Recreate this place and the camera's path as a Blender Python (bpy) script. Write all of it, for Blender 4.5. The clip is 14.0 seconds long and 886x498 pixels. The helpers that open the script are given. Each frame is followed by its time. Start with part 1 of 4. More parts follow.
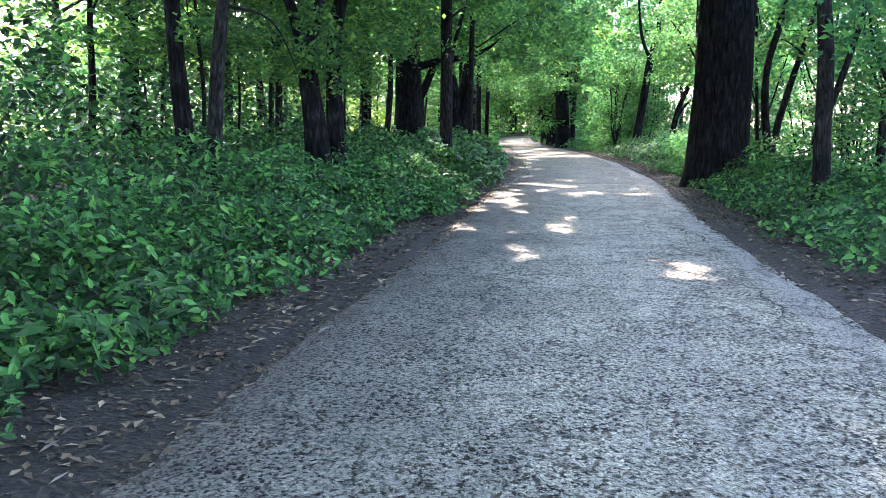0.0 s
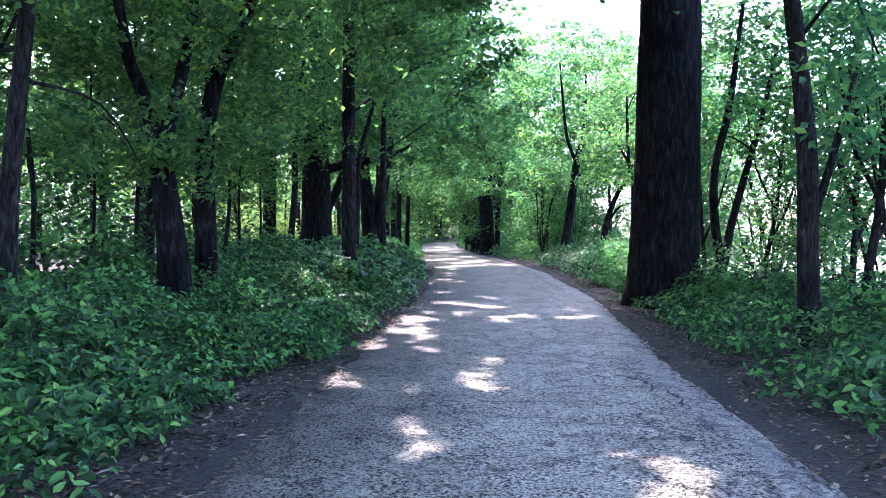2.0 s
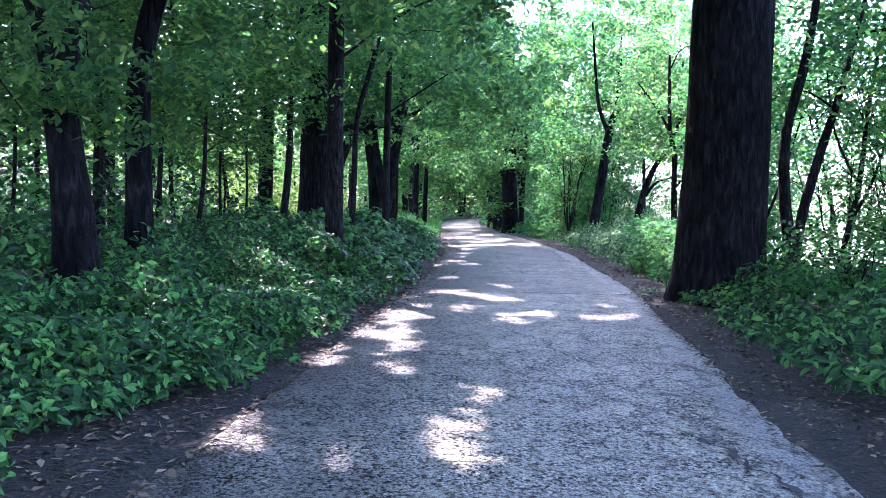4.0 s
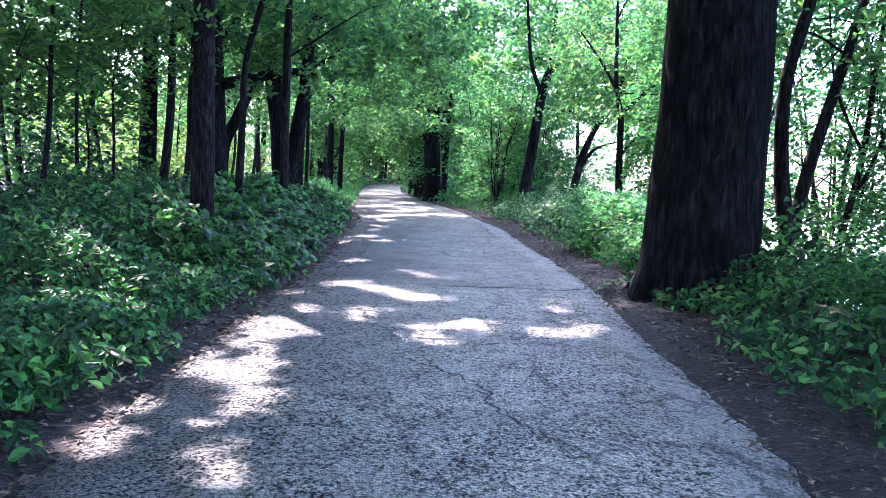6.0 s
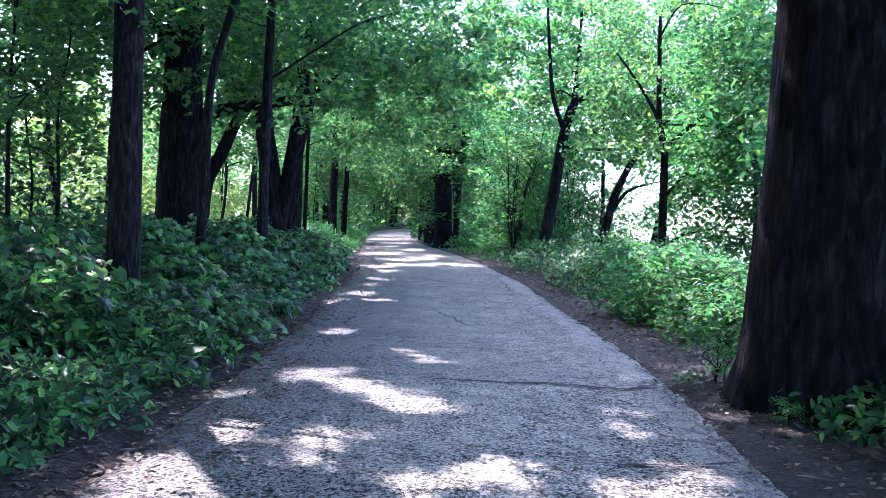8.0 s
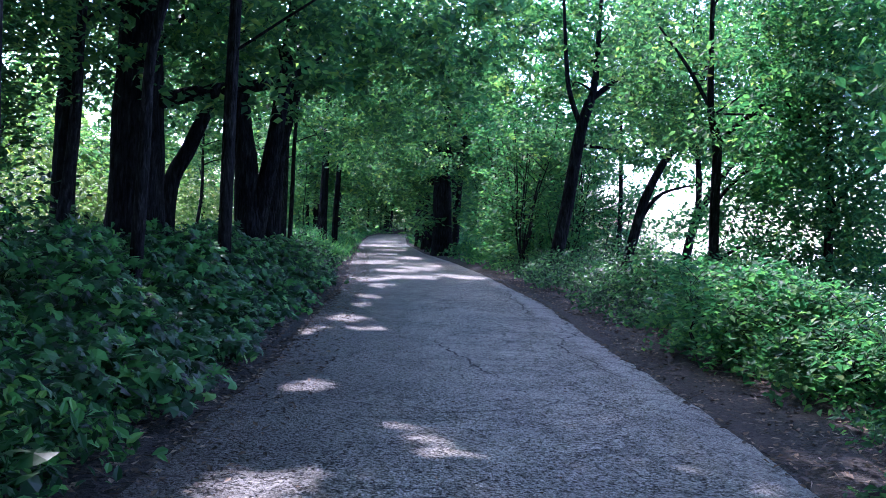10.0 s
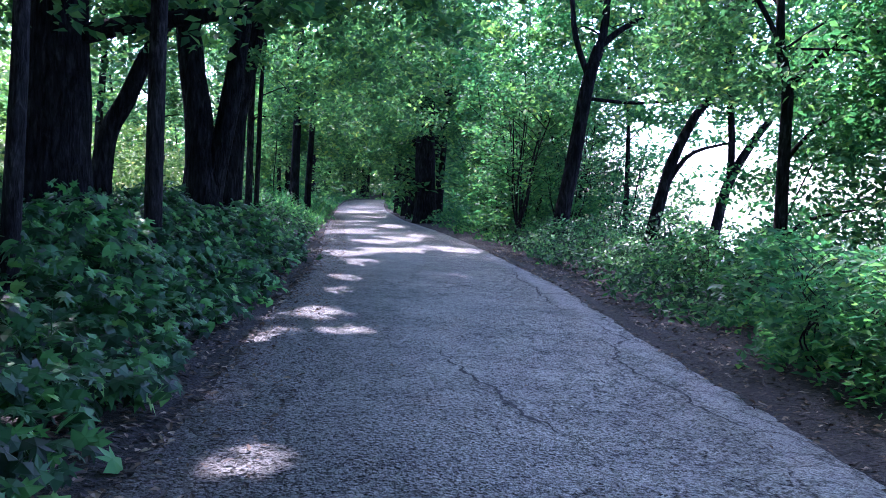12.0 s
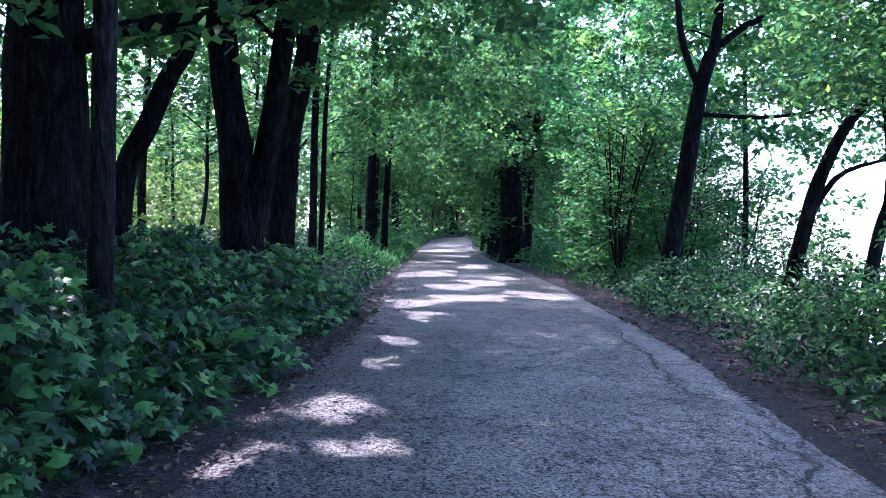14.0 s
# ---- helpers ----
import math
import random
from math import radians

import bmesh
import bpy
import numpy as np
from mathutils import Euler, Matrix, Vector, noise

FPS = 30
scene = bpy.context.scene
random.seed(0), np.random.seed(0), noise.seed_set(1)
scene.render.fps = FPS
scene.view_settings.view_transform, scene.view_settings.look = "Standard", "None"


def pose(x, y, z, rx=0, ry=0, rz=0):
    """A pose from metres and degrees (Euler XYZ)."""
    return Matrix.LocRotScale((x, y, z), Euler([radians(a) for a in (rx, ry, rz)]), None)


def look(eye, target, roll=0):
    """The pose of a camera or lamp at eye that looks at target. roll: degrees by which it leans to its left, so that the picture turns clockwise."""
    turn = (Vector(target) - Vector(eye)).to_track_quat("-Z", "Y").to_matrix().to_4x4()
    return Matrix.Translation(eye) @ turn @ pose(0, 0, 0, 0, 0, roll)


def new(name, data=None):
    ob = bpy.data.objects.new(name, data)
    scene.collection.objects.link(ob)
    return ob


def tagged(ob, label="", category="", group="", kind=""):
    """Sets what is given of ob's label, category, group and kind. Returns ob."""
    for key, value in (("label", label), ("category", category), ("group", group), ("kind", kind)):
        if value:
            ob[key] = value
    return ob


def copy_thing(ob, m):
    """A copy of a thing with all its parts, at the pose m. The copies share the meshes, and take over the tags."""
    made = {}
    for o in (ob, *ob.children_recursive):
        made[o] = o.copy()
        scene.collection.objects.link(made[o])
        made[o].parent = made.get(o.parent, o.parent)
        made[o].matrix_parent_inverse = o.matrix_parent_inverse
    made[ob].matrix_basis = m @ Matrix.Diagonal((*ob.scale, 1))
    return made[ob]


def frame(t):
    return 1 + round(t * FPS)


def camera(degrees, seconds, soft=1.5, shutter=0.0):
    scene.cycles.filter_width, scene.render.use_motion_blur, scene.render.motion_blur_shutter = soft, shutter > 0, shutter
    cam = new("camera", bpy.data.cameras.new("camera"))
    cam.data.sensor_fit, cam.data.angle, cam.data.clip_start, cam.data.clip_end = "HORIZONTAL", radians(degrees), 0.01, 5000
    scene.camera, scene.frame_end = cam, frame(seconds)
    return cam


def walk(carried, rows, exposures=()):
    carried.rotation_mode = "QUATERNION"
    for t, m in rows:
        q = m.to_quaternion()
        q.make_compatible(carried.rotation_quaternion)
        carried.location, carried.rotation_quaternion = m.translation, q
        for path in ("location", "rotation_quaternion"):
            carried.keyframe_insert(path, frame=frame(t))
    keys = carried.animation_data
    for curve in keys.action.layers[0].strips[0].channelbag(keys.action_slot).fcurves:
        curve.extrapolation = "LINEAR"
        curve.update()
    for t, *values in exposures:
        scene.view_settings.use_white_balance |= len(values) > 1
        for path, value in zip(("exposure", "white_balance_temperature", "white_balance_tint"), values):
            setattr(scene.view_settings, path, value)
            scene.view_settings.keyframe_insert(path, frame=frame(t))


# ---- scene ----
cam = camera(51.7, 14.0, 0.9)
METRES, EYE, TILT, LEAN, TURN = 23.31, 1.35, 0.0, 0.0, 6.8
ROWS = [
    (0.0, 0.0, 0.0, 0.0, -0.02, -7.66, 0.17),
    (0.5, 0.0049, 0.0389, 0.0011, -1.14, -4.63, 0.61),
    (1.0, 0.0116, 0.0744, 0.0004, -6.04, -3.87, 1.2),
    (1.5, 0.0174, 0.1067, 0.0026, -5.8, -3.2, 1.72),
    (2.0, 0.0229, 0.1445, 0.0039, -4.55, -1.16, 0.46),
    (2.5, 0.0319, 0.1831, 0.003, -3.54, -0.72, -0.13),
    (3.0, 0.0385, 0.216, 0.0016, -2.55, -1.91, -0.39),
    (3.2, 0.0410, 0.2281, 0.0014, -3.09, -2.77, -0.49),
    (5.3, 0.0638, 0.3851, -0.0003, -2.39, -2.22, -0.67),
    (5.5, 0.0647, 0.3967, 0.0002, -4.74, -4.17, -1.07),
    (6.0, 0.0705, 0.4359, 0.0012, -7.68, -4.66, -1.56),
    (6.5, 0.0741, 0.4728, 0.0028, -7.22, -2.1, -1.46),
    (7.0, 0.0818, 0.5084, 0.0003, -7.08, -1.72, -0.13),
    (7.5, 0.0872, 0.5443, 0.0002, -6.91, -1.68, -0.71),
    (7.7, 0.0887, 0.5585, 0.0014, -7.02, -1.91, -1.41),
    (9.8, 0.1003, 0.7016, 0.0018, -6.76, -1.58, -2.27),
    (10.0, 0.1002, 0.7157, 0.0028, -7.22, -1.58, -2.17),
    (10.5, 0.1016, 0.749, 0.0013, -11.15, -1.44, -1.57),
    (11.0, 0.1009, 0.7862, 0.0014, -10.72, -2.09, -1.05),
    (11.5, 0.1026, 0.8173, 0.0021, -10.35, -2.83, -2.6),
    (12.0, 0.1057, 0.8529, 0.0019, -8.71, -3.71, -2.24),
    (12.5, 0.1099, 0.8871, 0.0031, -6.85, -3.59, -1.92),
    (13.0, 0.1179, 0.9236, 0.0033, -6.78, -2.25, -0.68),
    (13.5, 0.1244, 0.9578, 0.004, -2.51, -1.06, -1.12),
    (14.0, 0.133, 0.9881, 0.0021, -2.93, -1.59, -1.06),
]
walk(cam, [(t, pose(0, 0, EYE, TILT, LEAN, TURN) @ pose(METRES * x, METRES * y, METRES * z, 90 + pitch, roll, yaw)) for t, x, y, z, yaw, pitch, roll in ROWS],
     [(0.0, 4.15, 6150, 22), (1.5, 4.1, 5800, 31), (2.4, 3.8, 5400, 36), (3.0, 3.9, 5350, 37), (6.0, 4.05, 5350, 35), (6.5, 3.7, 5200, 34), (7.5, 3.8, 5200, 36), (10.0, 2.9, 4950, 34), (11.0, 2.6, 4750, 36),
      (11.5, 2.95, 4850, 37), (12.0, 3.25, 4950, 38), (12.5, 3.4, 5000, 38), (13.0, 3.25, 5050, 41), (13.5, 3.05, 5000, 40), (14.0, 3.2, 5000, 40)])

# ---- world, sun ----
SUN_AZ, SUN_EL = 25.0, 49.0      # degrees left of the path's direction, and above the horizon
to_sun = Vector((-math.sin(radians(SUN_AZ)) * math.cos(radians(SUN_EL)), math.cos(radians(SUN_AZ)) * math.cos(radians(SUN_EL)), math.sin(radians(SUN_EL))))
world = bpy.data.worlds.new("sky")
scene.world = world
world.use_nodes = True
wn = world.node_tree.nodes
sky = wn.new("ShaderNodeTexSky")
sky.sky_type, sky.sun_disc = "NISHITA", False
sky.sun_elevation, sky.sun_rotation = radians(SUN_EL), radians(-SUN_AZ)
sky.air_density, sky.dust_density, sky.ozone_density = 1.0, 2.0, 1.0
wn["Background"].inputs["Strength"].default_value = 0.15
world.node_tree.links.new(sky.outputs[0], wn["Background"].inputs["Color"])
sun = new("sun", bpy.data.lights.new("sun", "SUN"))
sun.data.energy, sun.data.angle, sun.data.color = 2.6, radians(0.6), (1.0, 0.85, 0.68)
sun.matrix_world = look((0, 0, 30), Vector((0, 0, 30)) - to_sun)
tagged(sun, kind="structure")


# ---- materials ----
def material(name):
    m = bpy.data.materials.new(name)
    m.use_nodes = True
    return m, m.node_tree.nodes, m.node_tree.links, m.node_tree.nodes["Principled BSDF"]


def ramp(nodes, links, source, stops):
    r = nodes.new("ShaderNodeValToRGB")
    while len(r.color_ramp.elements) < len(stops):
        r.color_ramp.elements.new(0.5)
    for e, (at, col) in zip(r.color_ramp.elements, stops):
        e.position, e.color = at, (*col, 1)
    links.new(source, r.inputs["Fac"])
    return r.outputs["Color"]


def tex(nodes, links, kind, scale, coords=None, **settings):
    n = nodes.new("ShaderNodeTex" + kind)
    n.inputs["Scale"].default_value = scale
    for key, value in settings.items():
        if key == "feature":
            n.feature = value
        else:
            n.inputs[key.capitalize()].default_value = value
    if coords is not None:
        links.new(coords, n.inputs["Vector"])
    return n


def position(nodes, links, scale=(1, 1, 1)):
    c, mp = nodes.new("ShaderNodeTexCoord"), nodes.new("ShaderNodeMapping")
    mp.inputs["Scale"].default_value = scale
    links.new(c.outputs["Object"], mp.inputs["Vector"])
    return mp.outputs["Vector"]


def mix(nodes, links, a, b, fac, blend="MIX"):
    n = nodes.new("ShaderNodeMix")
    n.data_type, n.blend_type = "RGBA", blend
    for socket, value in ((n.inputs[0], fac), (n.inputs[6], a), (n.inputs[7], b)):
        if isinstance(value, (int, float)):
            socket.default_value = value
        elif isinstance(value, tuple):
            socket.default_value = (*value, 1)
        else:
            links.new(value, socket)
    return n.outputs[2]


def bump(nodes, links, height, strength, distance, before=None):
    b = nodes.new("ShaderNodeBump")
    b.inputs["Strength"].default_value, b.inputs["Distance"].default_value = strength, distance
    links.new(height, b.inputs["Height"])
    if before is not None:
        links.new(before, b.inputs["Normal"])
    return b.outputs["Normal"]


def leaf_material(name, dark, mid, light, through_light=0.5, gloss=0.55, sheen=0.16):
    m, n, l, p = material(name)
    g = n.new("ShaderNodeNewGeometry")
    col = ramp(n, l, g.outputs["Random Per Island"], [(0.0, dark), (0.55, mid), (0.93, light), (1.0, (light[0] * 1.7, light[1] * 1.15, light[2]))])
    big = tex(n, l, "Noise", 0.45, position(n, l), detail=2)
    col = mix(n, l, col, (0.75, 1.0, 0.62), ramp(n, l, big.outputs["Fac"], [(0.35, (0, 0, 0)), (0.7, (0.45, 0.45, 0.45))]), "MULTIPLY")
    l.new(col, p.inputs["Base Color"])
    p.inputs["Roughness"].default_value = gloss
    p.inputs["Specular IOR Level"].default_value = sheen
    t, mx = n.new("ShaderNodeBsdfTranslucent"), n.new("ShaderNodeMixShader")
    l.new(mix(n, l, col, (1.15, 1.5, 1.18), 1.0, "MULTIPLY"), t.inputs["Color"])
    mx.inputs[0].default_value = through_light
    l.new(p.outputs[0], mx.inputs[1]), l.new(t.outputs[0], mx.inputs[2])
    l.new(mx.outputs[0], n["Material Output"].inputs["Surface"])
    return m


def bark_material(name, dark, light, furrow, depth):
    m, n, l, p = material(name)
    at = position(n, l, (1, 1, 0.2))
    ridge = tex(n, l, "Noise", furrow, at, detail=5, roughness=0.6, distortion=0.6)
    plates = tex(n, l, "Voronoi", furrow * 0.9, position(n, l, (1, 1, 0.28)), randomness=1.0)
    blotch = tex(n, l, "Noise", 1.7, position(n, l), detail=5, roughness=0.65)
    body = mix(n, l, ramp(n, l, ridge.outputs["Fac"], [(0.36, (0, 0, 0)), (0.62, (1, 1, 1))]), plates.outputs["Color"], 0.25)
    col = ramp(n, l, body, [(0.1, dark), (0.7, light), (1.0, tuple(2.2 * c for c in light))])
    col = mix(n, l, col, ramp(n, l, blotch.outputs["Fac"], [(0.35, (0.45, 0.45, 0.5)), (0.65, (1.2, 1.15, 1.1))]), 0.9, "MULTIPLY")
    moss = ramp(n, l, blotch.outputs["Fac"], [(0.6, (0, 0, 0)), (0.75, (0.4, 0.4, 0.4))])
    l.new(mix(n, l, col, (0.014, 0.018, 0.01), moss), p.inputs["Base Color"])
    p.inputs["Roughness"].default_value = 0.95
    p.inputs["Specular IOR Level"].default_value = 0.06
    l.new(bump(n, l, body, 1.0, depth), p.inputs["Normal"])
    return m


LEAF_LOW = leaf_material("undergrowth_leaf", (0.007, 0.022, 0.009), (0.029, 0.086, 0.029), (0.1, 0.26, 0.066), 0.28, 0.42, 0.16)
LEAF_TREE = leaf_material("tree_leaf", (0.034, 0.08, 0.036), (0.07, 0.15, 0.056), (0.155, 0.26, 0.064), 0.56)
LEAF_BUSH = leaf_material("bush_leaf", (0.028, 0.085, 0.04), (0.056, 0.155, 0.056), (0.12, 0.25, 0.065), 0.5)
# Paler, yellower copy: sunlight on the far leaves is put into the colour.
LEAF_SUNLIT_TONE = leaf_material("sunlit_tone_leaf", (0.07, 0.125, 0.028), (0.14, 0.21, 0.043), (0.24, 0.3, 0.07), 0.5)
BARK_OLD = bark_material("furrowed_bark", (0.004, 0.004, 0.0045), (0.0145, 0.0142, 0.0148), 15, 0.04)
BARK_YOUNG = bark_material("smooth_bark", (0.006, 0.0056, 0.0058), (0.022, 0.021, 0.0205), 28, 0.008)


def asphalt_material():
    m, n, l, p = material("worn_asphalt")
    at = position(n, l)
    stones = tex(n, l, "Voronoi", 62, at)
    grit = tex(n, l, "Noise", 120, at, detail=4, roughness=0.7)
    pits = tex(n, l, "Noise", 42, position(n, l, (1, 0.75, 1)), detail=3, roughness=0.55, distortion=0.3)
    pebbles = tex(n, l, "Voronoi", 34, position(n, l, (1, 0.8, 1)), feature="DISTANCE_TO_EDGE")
    specks = tex(n, l, "Voronoi", 21, at, randomness=1.0)
    wear = tex(n, l, "Noise", 0.8, at, detail=6, roughness=0.6)
    warp = n.new("ShaderNodeVectorMath")
    warp.operation = "MULTIPLY_ADD"
    wob = tex(n, l, "Noise", 2.6, at, detail=6, roughness=0.75)
    l.new(wob.outputs["Color"], warp.inputs[0])
    warp.inputs[1].default_value = (0.8, 0.8, 0.2)
    l.new(at, warp.inputs[2])
    net = tex(n, l, "Voronoi", 0.36, warp.outputs[0], feature="DISTANCE_TO_EDGE")
    ragged = n.new("ShaderNodeVectorMath")
    ragged.operation = "MULTIPLY_ADD"
    l.new(tex(n, l, "Noise", 5.5, at, detail=4, roughness=0.6).outputs["Color"], ragged.inputs[0])
    ragged.inputs[1].default_value = (0.34, 0.34, 0.0)
    l.new(position(n, l, (1, 0.8, 0)), ragged.inputs[2])
    fine = tex(n, l, "Voronoi", 2.9, ragged.outputs[0], feature="DISTANCE_TO_EDGE")
    across, sep = n.new("ShaderNodeUVMap"), n.new("ShaderNodeSeparateXYZ")
    across.uv_map = "across"
    l.new(across.outputs[0], sep.inputs[0])
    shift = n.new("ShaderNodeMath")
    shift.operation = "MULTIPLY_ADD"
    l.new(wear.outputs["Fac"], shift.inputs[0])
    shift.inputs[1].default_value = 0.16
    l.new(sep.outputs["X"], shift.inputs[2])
    length, newer = n.new("ShaderNodeSeparateXYZ"), n.new("ShaderNodeMapRange")
    l.new(at, length.inputs[0])
    l.new(length.outputs["Y"], newer.inputs["Value"])
    newer.inputs["From Min"].default_value, newer.inputs["From Max"].default_value = 21.25, 21.6
    section = newer.outputs[0]
    rim = ramp(n, l, shift.outputs[0], [(0.965, (0, 0, 0)), (1.0, (1, 1, 1))])
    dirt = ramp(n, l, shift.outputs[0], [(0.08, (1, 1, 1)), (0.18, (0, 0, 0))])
    cracked = ramp(n, l, shift.outputs[0], [(0.6, (0, 0, 0)), (0.76, (1, 1, 1)), (1.0, (1, 1, 1))])
    big_crack = ramp(n, l, net.outputs["Distance"], [(0.0, (0.9, 0.9, 0.9)), (0.003, (0.6, 0.6, 0.6)), (0.007, (0, 0, 0))])
    fine_crack = ramp(n, l, fine.outputs["Distance"], [(0.0, (1, 1, 1)), (0.022, (0.9, 0.9, 0.9)), (0.05, (0, 0, 0))])
    some = ramp(n, l, wear.outputs["Fac"], [(0.5, (0, 0, 0)), (0.62, (0.8, 0.8, 0.8))])
    broken = tex(n, l, "Noise", 1.4, at, detail=5, roughness=0.7)
    cracked = mix(n, l, cracked, ramp(n, l, broken.outputs["Fac"], [(0.42, (0, 0, 0)), (0.52, (1, 1, 1))]), 1.0, "MULTIPLY")
    fine_crack = mix(n, l, (0, 0, 0), fine_crack, mix(n, l, some, cracked, 0.75))
    mottle_at = tex(n, l, "Noise", 1.9, at, detail=4, roughness=0.65)
    base = ramp(n, l, stones.outputs["Color"], [(0.0, (0.165, 0.162, 0.136)), (0.5, (0.275, 0.27, 0.222)), (1.0, (0.42, 0.41, 0.33))])
    base = mix(n, l, base, ramp(n, l, grit.outputs["Fac"], [(0.3, (0.3, 0.3, 0.3)), (0.7, (1.25, 1.25, 1.25))]), 0.7, "MULTIPLY")
    holes = ramp(n, l, pits.outputs["Fac"], [(0.38, (0.03, 0.03, 0.034)), (0.43, (0.25, 0.25, 0.26)), (0.475, (0.9, 0.9, 0.9)), (0.62, (1.2, 1.19, 1.16))])
    patchy = ramp(n, l, mottle_at.outputs["Fac"], [(0.36, (0.25, 0.25, 0.25)), (0.58, (0.9, 0.9, 0.9))])
    patchy = mix(n, l, patchy, mix(n, l, patchy, (0.2, 0.2, 0.2), 0.6), section)
    base = mix(n, l, base, holes, mix(n, l, patchy, (0.3, 0.3, 0.3), rim), "MULTIPLY")
    joints = ramp(n, l, pebbles.outputs["Distance"], [(0.02, (0.12, 0.12, 0.13)), (0.1, (0.75, 0.75, 0.75)), (0.24, (1.1, 1.1, 1.1))])
    base = mix(n, l, base, joints, ramp(n, l, mottle_at.outputs["Fac"], [(0.38, (0.1, 0.1, 0.1)), (0.6, (0.6, 0.6, 0.6))]), "MULTIPLY")
    mottle = tex(n, l, "Noise", 3.2, position(n, l, (1, 0.7, 1)), detail=5, roughness=0.7)
    base = mix(n, l, base, ramp(n, l, mottle.outputs["Fac"], [(0.35, (0.62, 0.62, 0.64)), (0.5, (1.0, 1.0, 1.0)), (0.64, (1.28, 1.25, 1.21))]), 0.55, "MULTIPLY")
    scars = tex(n, l, "Noise", 7, position(n, l, (1.0, 0.7, 1)), detail=5, roughness=0.7, distortion=1.2)
    base = mix(n, l, base, ramp(n, l, scars.outputs["Fac"], [(0.38, (0.1, 0.1, 0.1)), (0.41, (0.9, 0.9, 0.9)), (0.45, (1, 1, 1))]), 0.9, "MULTIPLY")
    spots = ramp(n, l, specks.outputs["Distance"], [(0.2, (0.06, 0.06, 0.065)), (0.3, (1, 1, 1))])
    base = mix(n, l, base, spots, mix(n, l, (0, 0, 0), ramp(n, l, specks.outputs["Color"], [(0.45, (0, 0, 0)), (0.55, (0.85, 0.85, 0.85))]), 0.9), "MULTIPLY")
    base = mix(n, l, base, ramp(n, l, wear.outputs["Fac"], [(0.32, (0.6, 0.6, 0.63)), (0.68, (1.3, 1.27, 1.24))]), 0.85, "MULTIPLY")
    # The darker left strip, with the wooded side's shade put into its colour.
    left_tone_and_shade = ramp(n, l, shift.outputs[0], [(0.12, (0.36, 0.37, 0.4)), (0.3, (0.5, 0.51, 0.53)), (0.52, (0.95, 0.95, 0.95)), (0.75, (1.05, 1.05, 1.05))])
    base = mix(n, l, base, left_tone_and_shade, 0.85, "MULTIPLY")
    base = mix(n, l, base, mix(n, l, (1.24, 1.23, 1.19), (0.88, 0.88, 0.87), section), 1.0, "MULTIPLY")
    base = mix(n, l, base, (0.3, 0.3, 0.3), mix(n, l, (0, 0, 0), (0.28, 0.28, 0.28), rim))
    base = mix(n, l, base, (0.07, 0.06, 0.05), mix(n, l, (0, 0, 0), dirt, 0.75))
    base = mix(n, l, base, (0.02, 0.019, 0.018), big_crack)
    base = mix(n, l, base, (0.022, 0.021, 0.02), fine_crack)
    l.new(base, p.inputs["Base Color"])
    p.inputs["Roughness"].default_value = 0.52
    l.new(mix(n, l, (0.02, 0.02, 0.02), (0.5, 0.5, 0.5), ramp(n, l, holes, [(0.2, (0, 0, 0)), (0.9, (1, 1, 1))])), p.inputs["Specular IOR Level"])
    rise = mix(n, l, stones.outputs["Distance"], grit.outputs["Fac"], 0.5)
    b = bump(n, l, rise, 0.8, 0.008)
    b = bump(n, l, holes, 1.0, 0.02, b)
    b = bump(n, l, joints, 0.7, 0.012, b)
    b = bump(n, l, ramp(n, l, mix(n, l, big_crack, fine_crack, 0.5), [(0, (1, 1, 1)), (0.5, (0, 0, 0))]), 0.8, 0.02, b)
    l.new(b, p.inputs["Normal"])
    return m


def soil_material():
    m, n, l, p = material("forest_soil")
    at = position(n, l)
    a = tex(n, l, "Noise", 1.1, at, detail=6, roughness=0.65)
    b = tex(n, l, "Voronoi", 34, at)
    c = tex(n, l, "Noise", 60, at, detail=4, roughness=0.7)
    col = ramp(n, l, b.outputs["Color"], [(0.1, (0.007, 0.006, 0.005)), (0.6, (0.02, 0.016, 0.0105)), (1.0, (0.066, 0.05, 0.031))])
    col = mix(n, l, col, ramp(n, l, c.outputs["Fac"], [(0.35, (0.35, 0.33, 0.3)), (0.65, (1, 1, 1))]), 0.85, "MULTIPLY")
    col = mix(n, l, col, ramp(n, l, a.outputs["Fac"], [(0.35, (0.55, 0.52, 0.5)), (0.7, (1, 1, 1))]), 0.8, "MULTIPLY")
    sep, grassy = n.new("ShaderNodeSeparateXYZ"), n.new("ShaderNodeMath")
    l.new(at, sep.inputs[0])
    grassy.operation = "ABSOLUTE"
    l.new(sep.outputs["X"], grassy.inputs[0])
    scale = n.new("ShaderNodeMapRange")
    scale.inputs["From Min"].default_value, scale.inputs["From Max"].default_value = 15, 23
    l.new(grassy.outputs[0], scale.inputs["Value"])
    grass = ramp(n, l, c.outputs["Fac"], [(0.3, (0.06, 0.1, 0.02)), (0.7, (0.17, 0.22, 0.06))])
    l.new(mix(n, l, col, grass, scale.outputs[0]), p.inputs["Base Color"])
    p.inputs["Roughness"].default_value = 0.95
    l.new(bump(n, l, mix(n, l, b.outputs["Distance"], c.outputs["Fac"], 0.5), 1.0, 0.03), p.inputs["Normal"])
    return m


def litter_material():
    m, n, l, p = material("dry_leaf")
    g = n.new("ShaderNodeNewGeometry")
    l.new(ramp(n, l, g.outputs["Random Per Island"], [(0.0, (0.018, 0.013, 0.01)), (0.5, (0.052, 0.036, 0.02)), (0.85, (0.13, 0.086, 0.046)), (1.0, (0.3, 0.23, 0.15))]), p.inputs["Base Color"])
    p.inputs["Roughness"].default_value = 0.8
    return m


